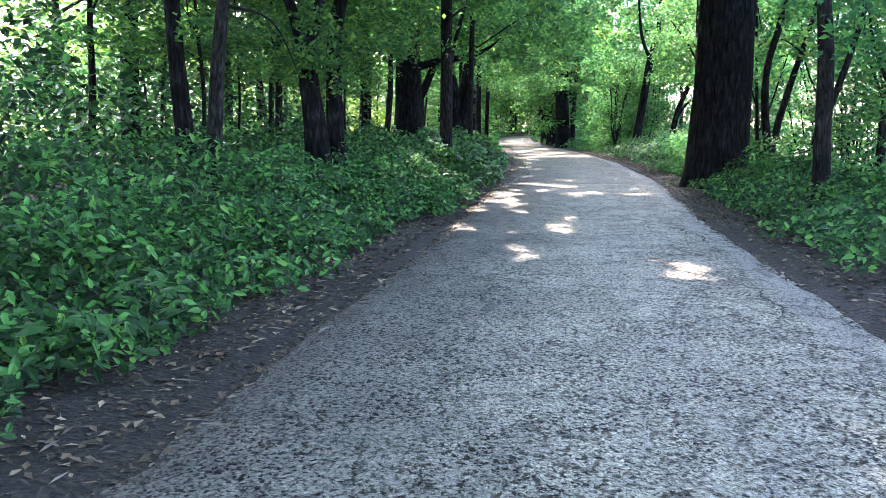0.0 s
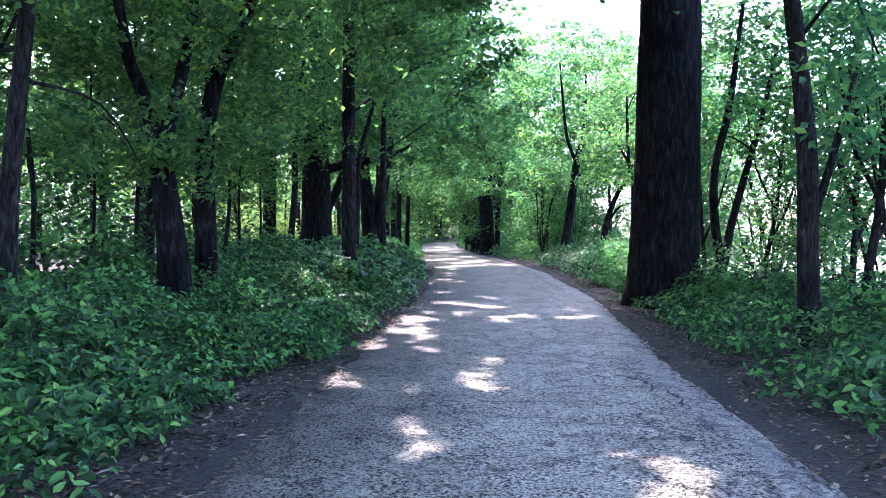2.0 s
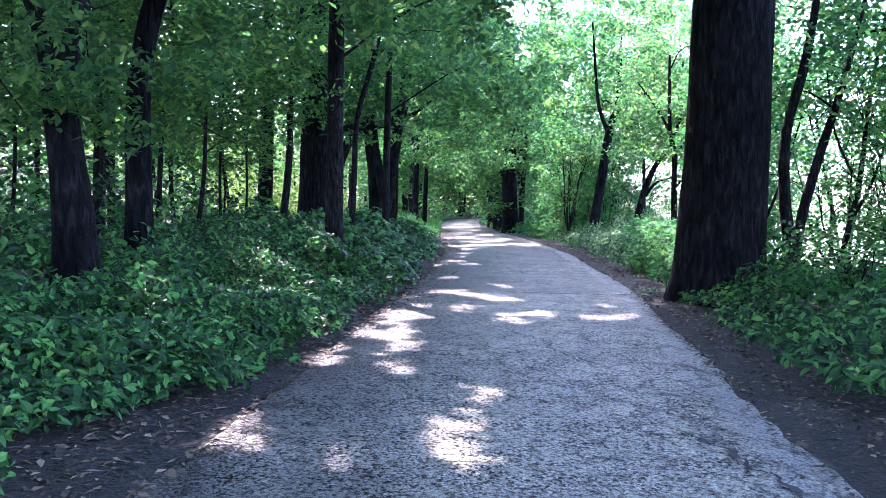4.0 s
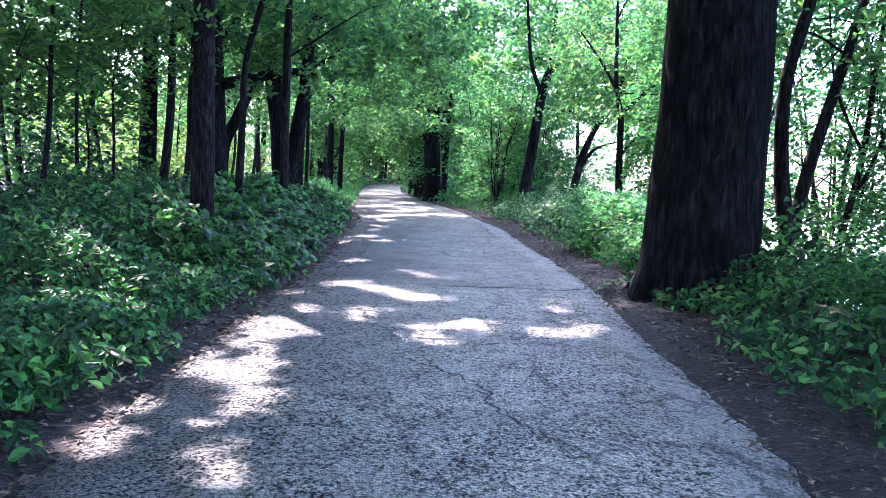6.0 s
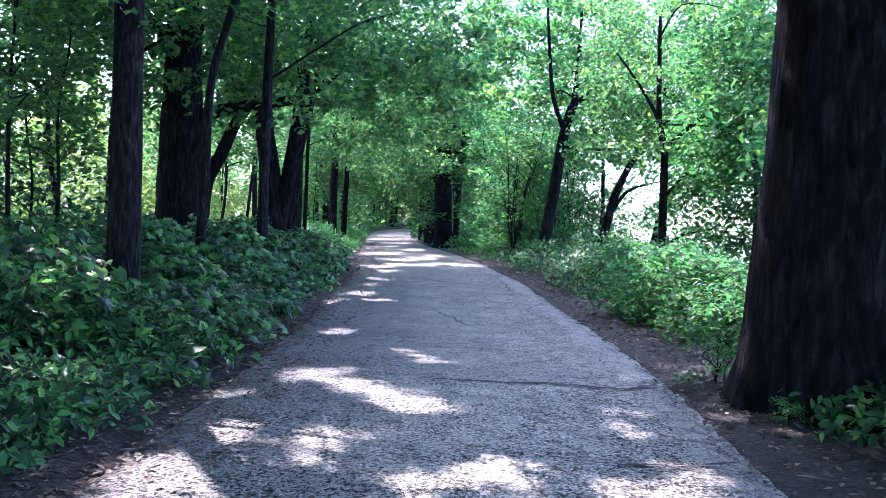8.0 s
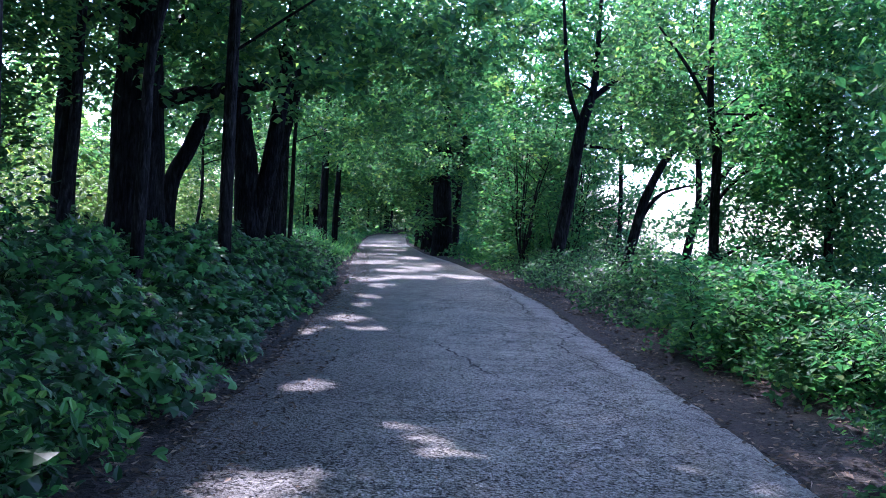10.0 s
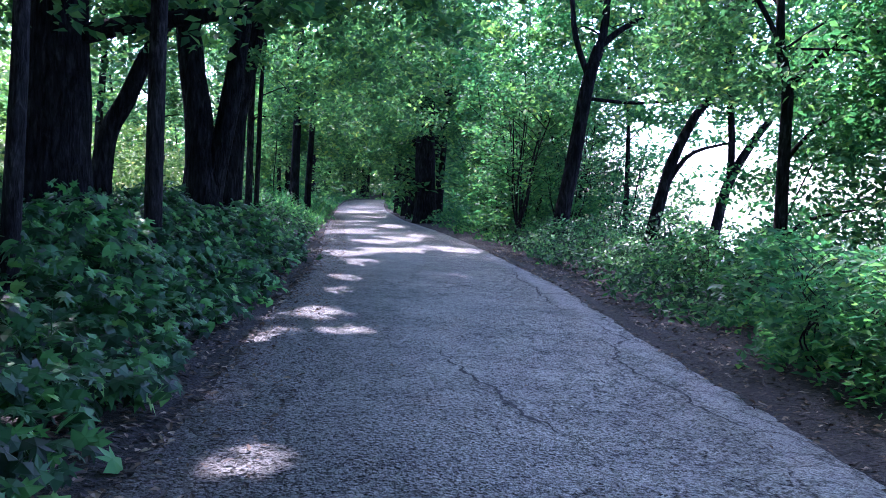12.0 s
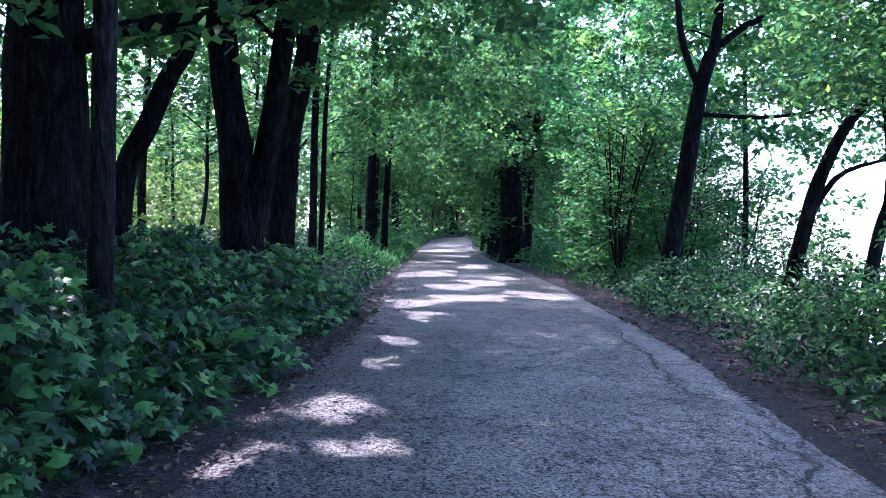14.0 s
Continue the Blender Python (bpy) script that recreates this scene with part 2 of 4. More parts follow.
def water_material():
    m, n, l, p = material("still_water")
    p.inputs["Base Color"].default_value = (0.05, 0.06, 0.05, 1)
    p.inputs["Roughness"].default_value = 0.06
    r = tex(n, l, "Noise", 1.3, position(n, l, (1, 2.5, 1)), detail=3)
    l.new(bump(n, l, r.outputs["Fac"], 0.3, 0.03), p.inputs["Normal"])
    return m


def gap_material():
    m, n, l, p = material("dark_crack")
    c = tex(n, l, "Noise", 40, position(n, l), detail=4)
    l.new(ramp(n, l, c.outputs["Fac"], [(0.3, (0.008, 0.008, 0.008)), (0.7, (0.035, 0.03, 0.026))]), p.inputs["Base Color"])
    p.inputs["Roughness"].default_value = 0.95
    return m


def twig_material():
    m, n, l, p = material("dry_twig")
    g = n.new("ShaderNodeNewGeometry")
    l.new(ramp(n, l, g.outputs["Random Per Island"], [(0.0, (0.02, 0.016, 0.013)), (0.6, (0.06, 0.047, 0.037)), (1.0, (0.2, 0.165, 0.135))]), p.inputs["Base Color"])
    p.inputs["Roughness"].default_value = 0.85
    return m


TWIG = twig_material()
GAP = gap_material()
ASPHALT, SOIL, LITTER, WATER = asphalt_material(), soil_material(), litter_material(), water_material()


# ---- mesh helpers ----
def mesh_of(name, verts, faces, mat, smooth=True):
    """One mesh from arrays: verts (n, 3), faces (m, k)."""
    verts, faces = np.asarray(verts, np.float32), np.asarray(faces, np.int32)
    me = bpy.data.meshes.new(name)
    me.vertices.add(len(verts))
    me.vertices.foreach_set("co", verts.ravel())
    me.loops.add(faces.size)
    me.loops.foreach_set("vertex_index", faces.ravel())
    me.polygons.add(len(faces))
    me.polygons.foreach_set("loop_start", np.arange(0, faces.size, faces.shape[1], dtype=np.int32))
    me.polygons.foreach_set("use_smooth", np.full(len(faces), smooth))
    me.update(calc_edges=True)
    me.materials.append(mat)
    return me


def part(name, me, parent, label=""):
    ob = new(name, me)
    ob.parent = parent
    return tagged(ob, label)


def thing(name, at, label, category, group="", kind=""):
    ob = new(name)
    ob.empty_display_size = 0.2
    ob.location = at
    return tagged(ob, label, category, group, kind)


STAR = [(0.16, -0.42, -0.03), (0.5, -0.14, -0.1), (0.2, 0.0, 0.0), (0.42, 0.36, -0.08), (0.13, 0.2, 0.0),
        (0, 0.6, -0.12), (-0.13, 0.2, 0.0), (-0.42, 0.36, -0.08), (-0.2, 0.0, 0.0), (-0.5, -0.14, -0.1), (-0.16, -0.42, -0.03)]
LOBED = (np.array([(0, 0, 0.04)] + STAR), np.array([(0, i + 1, (i + 1) % 11 + 1) for i in range(11)]))
OVAL = (np.array([(0, -0.5, 0), (0.27, -0.08, 0.05), (0, 0.5, -0.08), (-0.27, -0.08, 0.05)]), np.array([(0, 1, 2), (0, 2, 3)]))
BLADE = (np.array([(-0.05, 0, -0.5), (0.05, 0, -0.5), (0.03, 0.12, 0.2), (0, 0.35, 0.5)]), np.array([(0, 1, 2), (0, 2, 3)]))
POINTED = (np.array([(0, -0.5, 0), (0.24, -0.22, 0.05), (0.2, 0.15, 0.03), (0, 0.55, -0.12), (-0.2, 0.15, 0.03), (-0.24, -0.22, 0.05)]),
           np.array([(0, 1, 2), (0, 2, 3), (0, 3, 4), (0, 4, 5)]))


def leaves(name, places, sizes, mat, shape=OVAL, tilt=0.5, rng=None, turned=(0.0, 0.0)):
    """A mesh of leaves at the places, lying roughly level or turned towards path and camera to fit the view, each
    tilted and turned at random.
    """
    k = len(places)
    up = np.stack([rng.normal(turned[0], tilt, k), rng.normal(turned[1], tilt, k), np.ones(k)], 1)
    up /= np.linalg.norm(up, axis=1)[:, None]
    side = rng.normal(size=(k, 3))
    side -= (side * up).sum(1)[:, None] * up
    side /= np.linalg.norm(side, axis=1)[:, None]
    ahead = np.cross(up, side)
    form, tris = shape
    v = places[:, None] + sizes[:, None, None] * (form[None, :, 0, None] * side[:, None] + form[None, :, 1, None] * ahead[:, None] + form[None, :, 2, None] * up[:, None])
    f = tris[None] + (np.arange(k) * len(form))[:, None, None]
    return mesh_of(name, v.reshape(-1, 3), f.reshape(-1, 3), mat, False)


def sprays(centres, radius, count, rng, flat=0.22, droop=0.25):
    """Leaf places in flat, slightly drooping sprays round the centres."""
    c = np.repeat(np.asarray(centres, float), count, 0)
    a, r = rng.uniform(0, 2 * np.pi, len(c)), np.sqrt(rng.uniform(0, 1, len(c)))
    rr = np.repeat(radius * rng.uniform(0.6, 1.3, len(centres)), count) * r
    c[:, 0] += rr * np.cos(a)
    c[:, 1] += rr * np.sin(a)
    c[:, 2] += rng.normal(0, flat * radius, len(c)) - droop * rr * r
    return c


def tube(points, radii, sides=10, rough=0.0, flare=0.0, seed=0):
    """Rings of vertices along a bent, tapering stem."""
    pts = [Vector(p) for p in points]
    fine, rad = [], []
    for i in range(len(pts) - 1):
        a, b = pts[max(i - 1, 0)], pts[min(i + 2, len(pts) - 1)]
        steps = max(2, int((pts[i + 1] - pts[i]).length / 0.22)) if rough else 4
        for s in range(steps):
            u = s / steps
            h = 0.5 * ((2 * pts[i]) + (pts[i + 1] - a) * u + (2 * a - 5 * pts[i] + 4 * pts[i + 1] - b) * u * u + (3 * pts[i] - a - 3 * pts[i + 1] + b) * u ** 3)
            fine.append(h)
            rad.append(radii[i] + (radii[i + 1] - radii[i]) * u)
    fine.append(pts[-1]), rad.append(radii[-1])
    verts, faces = [], []
    off = Vector((seed * 7.3, seed * 3.1, seed))
    for i, c in enumerate(fine):
        d = (fine[min(i + 1, len(fine) - 1)] - fine[max(i - 1, 0)]).normalized()
        x = d.cross(Vector((0.13, 1, 0.07))).normalized()
        y = d.cross(x)
        low = math.exp(-max(c.z, 0) / 0.35) * flare
        for k in range(sides):
            w = 2 * math.pi * k / sides
            r = rad[i] * (1 + low * (0.75 + 0.5 * math.sin(3 * w + seed) + 0.3 * math.sin(5 * w + 2 * seed)))
            if rough:
                q = Vector((math.cos(w) * 2.2, math.sin(w) * 2.2, c.z * 0.6)) + off
                r *= 1 + rough * (noise.noise(q) + 0.5 * noise.noise(q * 2.7))
            verts.append(c + x * (r * math.cos(w)) + y * (r * math.sin(w)))
    for i in range(len(fine) - 1):
        for k in range(sides):
            faces.append((i * sides + k, i * sides + (k + 1) % sides, (i + 1) * sides + (k + 1) % sides, (i + 1) * sides + k))
    return [tuple(v) for v in verts], faces


def joined(tubes):
    verts, faces = [], []
    for v, f in tubes:
        faces += [tuple(i + len(verts) for i in q) for q in f]
        verts += v
    return verts, faces


# ---- the lie of the land ----
LEFT_Y = [-30, 0, 5, 9, 12, 18, 21, 26, 30, 36, 42, 47, 56, 78, 100, 115, 125, 135, 150]
LEFT_X = [-1.7, -1.7, -1.62, -1.42, -1.33, -1.25, -1.2, -1.22, -1.42, -1.62, -2.05, -2.45, -3.1, -4.6, -5.8, -6.0, -4.2, 2, 20]
RIGHT_Y = [-30, 0, 6, 13, 16, 18, 21, 25, 29, 34, 39, 43, 51, 56, 60, 76, 100, 115, 120, 126, 135]
RIGHT_X = [2.1, 2.1, 2.12, 2.13, 2.31, 2.33, 2.52, 2.55, 2.43, 2.4, 2.05, 1.8, 1.0, 0.35, -0.2, -1.5, -2.4, -2.6, -1.2, 4, 20]


def left_edge(y):
    return np.interp(y, LEFT_Y, LEFT_X)


def right_edge(y):
    return np.interp(y, RIGHT_Y, RIGHT_X)


def height(x, y):
    """The ground: level under the path, a low bank on the wooded side, falling to the water on the other."""
    out_l, out_r = left_edge(y) - x, x - right_edge(y)
    bank = 0.35 * np.clip((out_l - 0.4) / 4.0, 0, 1) + 0.3 * np.clip((out_l - 4) / 10, 0, 1)
    fall = -1.9 * np.clip((out_r - 2.6) / 4.5, 0, 1) ** 1.3
    rough = 0.03 * np.sin(x * 2.1 + 1.3 * y) * np.sin(1.7 * y - x) * np.clip(np.maximum(out_l, out_r), 0, 1)
    far_side = 2.6 * np.clip((x - 380) / 40, 0, 1)
    return bank + fall + rough + far_side - 0.035 * (np.maximum(out_l, out_r) < 0.15)


def ground_sheet():
    xs = np.unique(np.concatenate([np.linspace(-2500, -60, 12), np.linspace(-60, -10, 26), np.arange(-10, 12, 0.3), np.linspace(12, 440, 40), np.linspace(440, 2500, 12)]))
    ys = np.unique(np.concatenate([np.linspace(-2500, -20, 10), np.arange(-20, 70, 0.6), np.linspace(70, 220, 50), np.linspace(220, 2500, 12)]))
    gx, gy = np.meshgrid(xs, ys)
    v = np.stack([gx, gy, height(gx, gy)], 2).reshape(-1, 3)
    w, h = len(xs), len(ys)
    i = (np.arange(h - 1)[:, None] * w + np.arange(w - 1)[None]).ravel()
    ob = new("ground", mesh_of("ground", v, np.stack([i, i + 1, i + w + 1, i + w], 1), SOIL))
    tagged(ob, "dark brown forest soil with dead leaves and roots", "ground", kind="structure")


CRACKS = [([(0.3, 21.5), (1.16, 21.33), (1.68, 21.28), (2.08, 21.2), (2.6, 21.7)], 0.034), ([(1.4, 18.9), (1.97, 18.78), (2.36, 18.97)], 0.014),
          ([(0.3, 27.9), (0.52, 26.96), (0.74, 26.19), (0.9, 25.54), (1.1, 24.9)], 0.014), ([(2.1, 30.2), (2.19, 28.67), (1.85, 27.59), (1.9, 26.9), (2.1, 26.1), (2.2, 25)], 0.012),
          ([(1.93, 36.79), (1.9, 33.74), (1.88, 31.24), (2.1, 30.4)], 0.014), ([(-0.4, 10.8), (0.18, 10.94), (0.66, 10.99), (1.14, 11.12)], 0.01), ([(1.4, 12.6), (1.6, 12.0), (1.79, 11.44), (1.81, 10.3)], 0.014),
          ([(-0.6, 24.0), (0.4, 23.6), (1.5, 23.9)], 0.009), ([(0.1, 17.2), (0.8, 16.2), (0.9, 15.2), (1.5, 14.4)], 0.01), ([(1.2, 8.6), (1.7, 7.6), (1.6, 6.4)], 0.012)]


def crack_mesh(pts, wide):
    """A ragged dark gap that wanders across the asphalt, narrow at its ends."""
    pts = np.array(pts)
    leg = np.concatenate([[0], np.cumsum(np.linalg.norm(np.diff(pts, axis=0), axis=1))])
    u = np.arange(0, leg[-1], 0.035)
    x, y = np.interp(u, leg, pts[:, 0]), np.interp(u, leg, pts[:, 1])
    verts = []
    for i in range(len(u)):
        j = max(i, 1)
        d = np.array([x[j] - x[j - 1], y[j] - y[j - 1]])
        d = np.array([-d[1], d[0]]) / (np.linalg.norm(d) + 1e-9)
        off = 0.1 * noise.noise(Vector((x[i] * 1.7, y[i] * 1.7, 2))) + 0.06 * noise.noise(Vector((x[i] * 6, y[i] * 6, 5))) + 0.03 * noise.noise(Vector((x[i] * 17, y[i] * 17, 7)))
        w = wide * 1.7 * (0.35 + 1.1 * abs(noise.noise(Vector((x[i] * 5, y[i] * 5, 8))))) * min(1, 4 * u[i] / leg[-1] + 0.1, 4 * (1 - u[i] / leg[-1]) + 0.1)
        for k in (-1, 1):
            q = np.array([x[i], y[i]]) + d * (off + k * w)
            verts.append((q[0], q[1], 0.021 + 0.012 * noise.noise(Vector((q[0] * 0.7, q[1] * 0.5, 4)))))
    return mesh_of("crack", verts, [(2 * i, 2 * i + 1, 2 * i + 3, 2 * i + 2) for i in range(len(u) - 1)], GAP)


def path_sheet():
    ys = np.concatenate([np.arange(-12, 60, 0.12), np.arange(60, 131, 1.0)])
    cols = 15
    wob = [0.07 * noise.noise(Vector((y * 0.9, 3, 0))) + 0.05 * noise.noise(Vector((y * 3.1, 9, 0))) for y in ys]
    wob2 = [0.06 * noise.noise(Vector((y * 0.9, 23, 0))) + 0.05 * noise.noise(Vector((y * 3.1, 29, 0))) for y in ys]
    verts, faces = [], []
    for j, y in enumerate(ys):
        a, b = left_edge(y) + wob[j], right_edge(y) + wob2[j]
        for k in range(cols):
            u = k / (cols - 1)
            x = a + (b - a) * u
            z = 0.012 * math.sin(math.pi * u) + 0.012 * noise.noise(Vector((x * 0.7, y * 0.5, 4))) + 0.004
            verts.append((x, y, z if 0 < k < cols - 1 else -0.02))
    for j in range(len(ys) - 1):
        for k in range(cols - 1):
            i = j * cols + k
            faces.append((i, i + 1, i + cols + 1, i + cols))
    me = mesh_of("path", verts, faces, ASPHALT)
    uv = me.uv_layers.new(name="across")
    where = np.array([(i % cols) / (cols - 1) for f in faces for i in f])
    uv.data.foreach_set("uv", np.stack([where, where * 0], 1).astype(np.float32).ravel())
    ob = new("path", me)
    for pts, wide in CRACKS:
        part("crack", crack_mesh(pts, wide), ob)
    tagged(ob, "cracked grey asphalt footpath with worn, broken edges", "path", kind="structure")


ground_sheet()
path_sheet()
i4 = [(0, 1, 2, 3)]
tagged(new("water", mesh_of("water", [(6, -300, -1.35), (400, -300, -1.35), (400, 600, -1.35), (6, 600, -1.35)], i4, WATER)),
       "still pale water that mirrors the bright sky", "water", kind="structure")

# ---- sunlit gaps in the canopy: spots on the path where the sun comes through ----
NEAR_GAPS = [(-1.15, 12.1, 0.3), (0.1, 11.9, 0.34), (0.25, 13.2, 0.26), (-0.5, 11.5, 0.24), (-0.35, 10.0, 0.26), (-0.25, 9.4, 0.2), (1.3, 8.7, 0.28),
             (-1.17, 14.9, 0.32), (-1.25, 15.5, 0.26), (-0.5, 14.4, 0.2), (-0.95, 16.7, 0.44), (-0.5, 15.8, 0.24), (-0.72, 18.1, 0.3)]
OAK_GAPS = [(-0.92, 19.2, 0.28), (-1.2, 18.5, 0.22), (-1.08, 20.6, 0.2), (-0.63, 21.45, 0.24), (0.18, 20.2, 0.4), (-0.2, 20.9, 0.22), (-0.2, 19.3, 0.22), (0.52, 18.0, 0.26),
            (0.92, 18.5, 0.28), (1.8, 18.4, 0.34), (1.8, 19.6, 0.2), (0.33, 22.65, 0.3), (-0.25, 21.8, 0.16), (-1.0, 17.6, 0.3), (0.2, 23.0, 0.16), (-0.85, 24.6, 0.2), (-0.5, 24.7, 0.13), (-1.1, 26.1, 0.18)]
BEND_GAPS = [(-1.22, 28.4, 0.26), (-1.4, 29.6, 0.22), (-0.5, 28.6, 0.34), (-0.72, 29.9, 0.28), (-1.0, 30.3, 0.2), (0.4, 28.8, 0.16), (0.7, 29.6, 0.14), (-0.85, 32.4, 0.28), (-0.6, 33.5, 0.2), (-1.0, 34.0, 0.2),
             (-0.85, 36.8, 0.34), (-1.1, 38.9, 0.5), (-0.3, 40.1, 0.5), (0.9, 41.7, 0.55), (-0.9, 43.0, 0.6), (0.2, 40.6, 0.4), (1.36, 41.3, 0.4), (-0.4, 45.0, 0.7)]
FAR_GAPS = [(-1.6, 48.9, 0.7), (-0.6, 52.6, 0.7), (-2.1, 47.8, 0.6), (0.4, 46.5, 0.5), (-2.5, 56, 0.9), (-1.8, 62, 1.1), (-3, 70, 1.3), (-4, 80, 1.6), (-3.4, 95, 2.0), (-5.2, 48, 1.0), (-5.5, 60, 1.6), (4.0, 26.2, 0.5),
            (4.3, 24.4, 1.1), (7.0, 29.6, 1.1), (5.2, 25.6, 0.7), (3.8, 35, 0.5), (-8.5, 40, 1.5), (-10.5, 46, 1.9), (-8.5, 51, 1.6), (-12.5, 41, 1.9), (-7.6, 57, 1.5), (-12, 34, 1.5)]
VERGE_GAPS = [(-2.1, 17.3, 0.45), (-2.5, 15.6, 0.4), (-2.0, 19.6, 0.35), (-2.4, 21.2, 0.3), (-2.9, 18.6, 0.3), (-2.2, 13.4, 0.25), (-2.1, 25.4, 0.3), (-2.4, 28.2, 0.3), (-3.2, 31.0, 0.4)]
SPOTS = VERGE_GAPS + NEAR_GAPS + OAK_GAPS + BEND_GAPS + FAR_GAPS


def in_gap(p, wide):
    """Which of the places p lie in a sunlit gap."""
    s = np.array(to_sun)
    hit = np.zeros(len(p), bool)
    rng = np.random.default_rng(5)
    p = p + np.random.default_rng(6).normal(0, 0.09, p.shape)
    for sx, sy, r in SPOTS:
        for k in range(6):
            d = p - np.array((sx + rng.normal(0, r * 0.32), sy + rng.normal(0, r * 0.9), 0.0))
            along = d @ s
            off = np.linalg.norm(d - along[:, None] * s, axis=1)
            hit |= (off < wide / 0.42 * r * rng.uniform(0.4, 0.75) + 0.05 * (wide > 0)) & (along > 0)
    return hit


# ---- trees ----
def tree(name, label, stems, limbs=(), crown=None, bark=BARK_OLD, sides=18, rough=0.09, flare=0.5, seed=1, group="", shade_layer=False, twigs_in=4):
    """stems: (points, radii) from the ground up; the first starts at the foot. limbs: the same. crown: leaf mesh in world places."""
    foot = Vector(stems[0][0][0])
    foot.z = float(height(np.array(foot.x), np.array(foot.y))) - 0.05
    root = thing(name, foot, label, "tree", group)
    for i, (pts, radii) in enumerate(stems):
        pts = [tuple(Vector(p) - foot) for p in pts]
        if i == 0:
            pts[0] = (pts[0][0], pts[0][1], -0.05)
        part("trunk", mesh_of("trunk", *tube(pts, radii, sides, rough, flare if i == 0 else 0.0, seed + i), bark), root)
    for i, (pts, radii) in enumerate(limbs):
        pts = [tuple(Vector(p) - foot) for p in pts]
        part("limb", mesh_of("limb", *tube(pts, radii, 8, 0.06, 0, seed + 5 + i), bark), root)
    if crown is not None and len(crown[0]):
        places, size, mat, shape = both(crown, shade_layer_of(stems[0][0][-1], seed)) if shade_layer else crown
        rng = np.random.default_rng(seed)
        stem = [Vector(q) for q in stems[-1][0]]
        for k in range(twigs_in):
            o = stem[-2].lerp(stem[-1], rng.uniform(0, 0.8)) if k % 2 else stem[-3].lerp(stem[-2], rng.uniform(0.3, 1))
            near = places[rng.integers(0, len(places), 40)]
            far = np.linalg.norm(near - np.array(o), axis=1)
            e = Vector(near[np.argmin(np.abs(far - rng.uniform(1.2, 3.0)))])
            bend = o.lerp(e, 0.5) + Vector((rng.normal(0, 0.25), rng.normal(0, 0.25), 0.3))
            r0 = 0.2 * stems[-1][1][-2] + 0.008
            side = bend.lerp(e, 0.3)
            more = side + Vector((rng.normal(0, 0.5), rng.normal(0, 0.5), rng.uniform(0.1, 0.6)))
            part("branch", mesh_of("branch", *joined([tube([o - foot, bend - foot, e - foot], [r0, r0 * 0.65, 0.006], 6), tube([side - foot, side.lerp(more, 0.5) - foot, more - foot], [r0 * 0.5, r0 * 0.3, 0.004], 5)]), bark), root)
        part("crown", leaves("crown", places - np.array(foot), size * rng.uniform(0.65, 1.3, len(places)), mat, shape, 0.8, rng), root)
    return root


def high_crown(centre, spread, low, top, clumps, per, seed, size=0.2, gap=0.42):
    """Sprays of a high crown, kept out of the sunlit gaps."""
    rng = np.random.default_rng(seed)
    a, r = rng.uniform(0, 2 * np.pi, clumps), np.sqrt(rng.uniform(0, 1, clumps)) * spread
    c = np.stack([centre[0] + r * np.cos(a), centre[1] + r * np.sin(a), rng.uniform(low, top, clumps)], 1)
    p = sprays(c, 0.9, per, rng)
    p = p[~in_gap(p, gap)]
    return p, np.full(len(p), size), LEAF_TREE, OVAL


def low_sprays(boxes, per, seed, radius=0.55, size=0.13, shape=OVAL, mat=None, gap=0.42):
    """Sprays inside boxes (x0, x1, y0, y1, z0, z1, clumps)."""
    rng = np.random.default_rng(seed)
    c = np.concatenate([np.stack([rng.uniform(x0, x1, k), rng.uniform(y0, y1, k), rng.uniform(z0, z1, k)], 1) for x0, x1, y0, y1, z0, z1, k in boxes])
    p = sprays(c[:int(len(c) * 0.85)], radius * 1.05, int(per * 1.55), rng)
    p = p[~in_gap(p, gap)]
    return p, np.full(len(p), size * 1.32), mat or LEAF_TREE, shape


def both(a, b):
    """Two sets of leaves of one crown."""
    return np.concatenate([a[0], b[0]]), np.concatenate([a[1], b[1]]), a[2], a[3]


def shade_layer_of(top, seed):
    """A mostly unseen layer of leaves above a crown, added to shade the ground."""
    close = -12 < top[1] < 36
    return high_crown((top[0], top[1]), 5.5 if close else 5.0, 9.0, 13.5, 210 if close else 110, 34, seed + 200, 0.38 if close else 0.34)


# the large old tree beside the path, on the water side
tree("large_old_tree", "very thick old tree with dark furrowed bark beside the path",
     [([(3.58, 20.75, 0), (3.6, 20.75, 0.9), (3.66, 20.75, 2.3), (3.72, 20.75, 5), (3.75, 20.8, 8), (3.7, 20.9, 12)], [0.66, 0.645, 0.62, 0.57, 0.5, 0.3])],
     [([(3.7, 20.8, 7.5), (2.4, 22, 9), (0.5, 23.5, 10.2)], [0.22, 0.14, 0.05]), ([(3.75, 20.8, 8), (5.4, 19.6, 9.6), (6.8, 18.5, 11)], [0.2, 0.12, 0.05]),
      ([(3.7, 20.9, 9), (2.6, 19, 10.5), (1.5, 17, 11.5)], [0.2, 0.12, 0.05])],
     high_crown((2.4, 20.5), 6.0, 7.5, 13.0, 210, 60, 11), sides=40, rough=0.05, flare=0.34, seed=3, shade_layer=True)
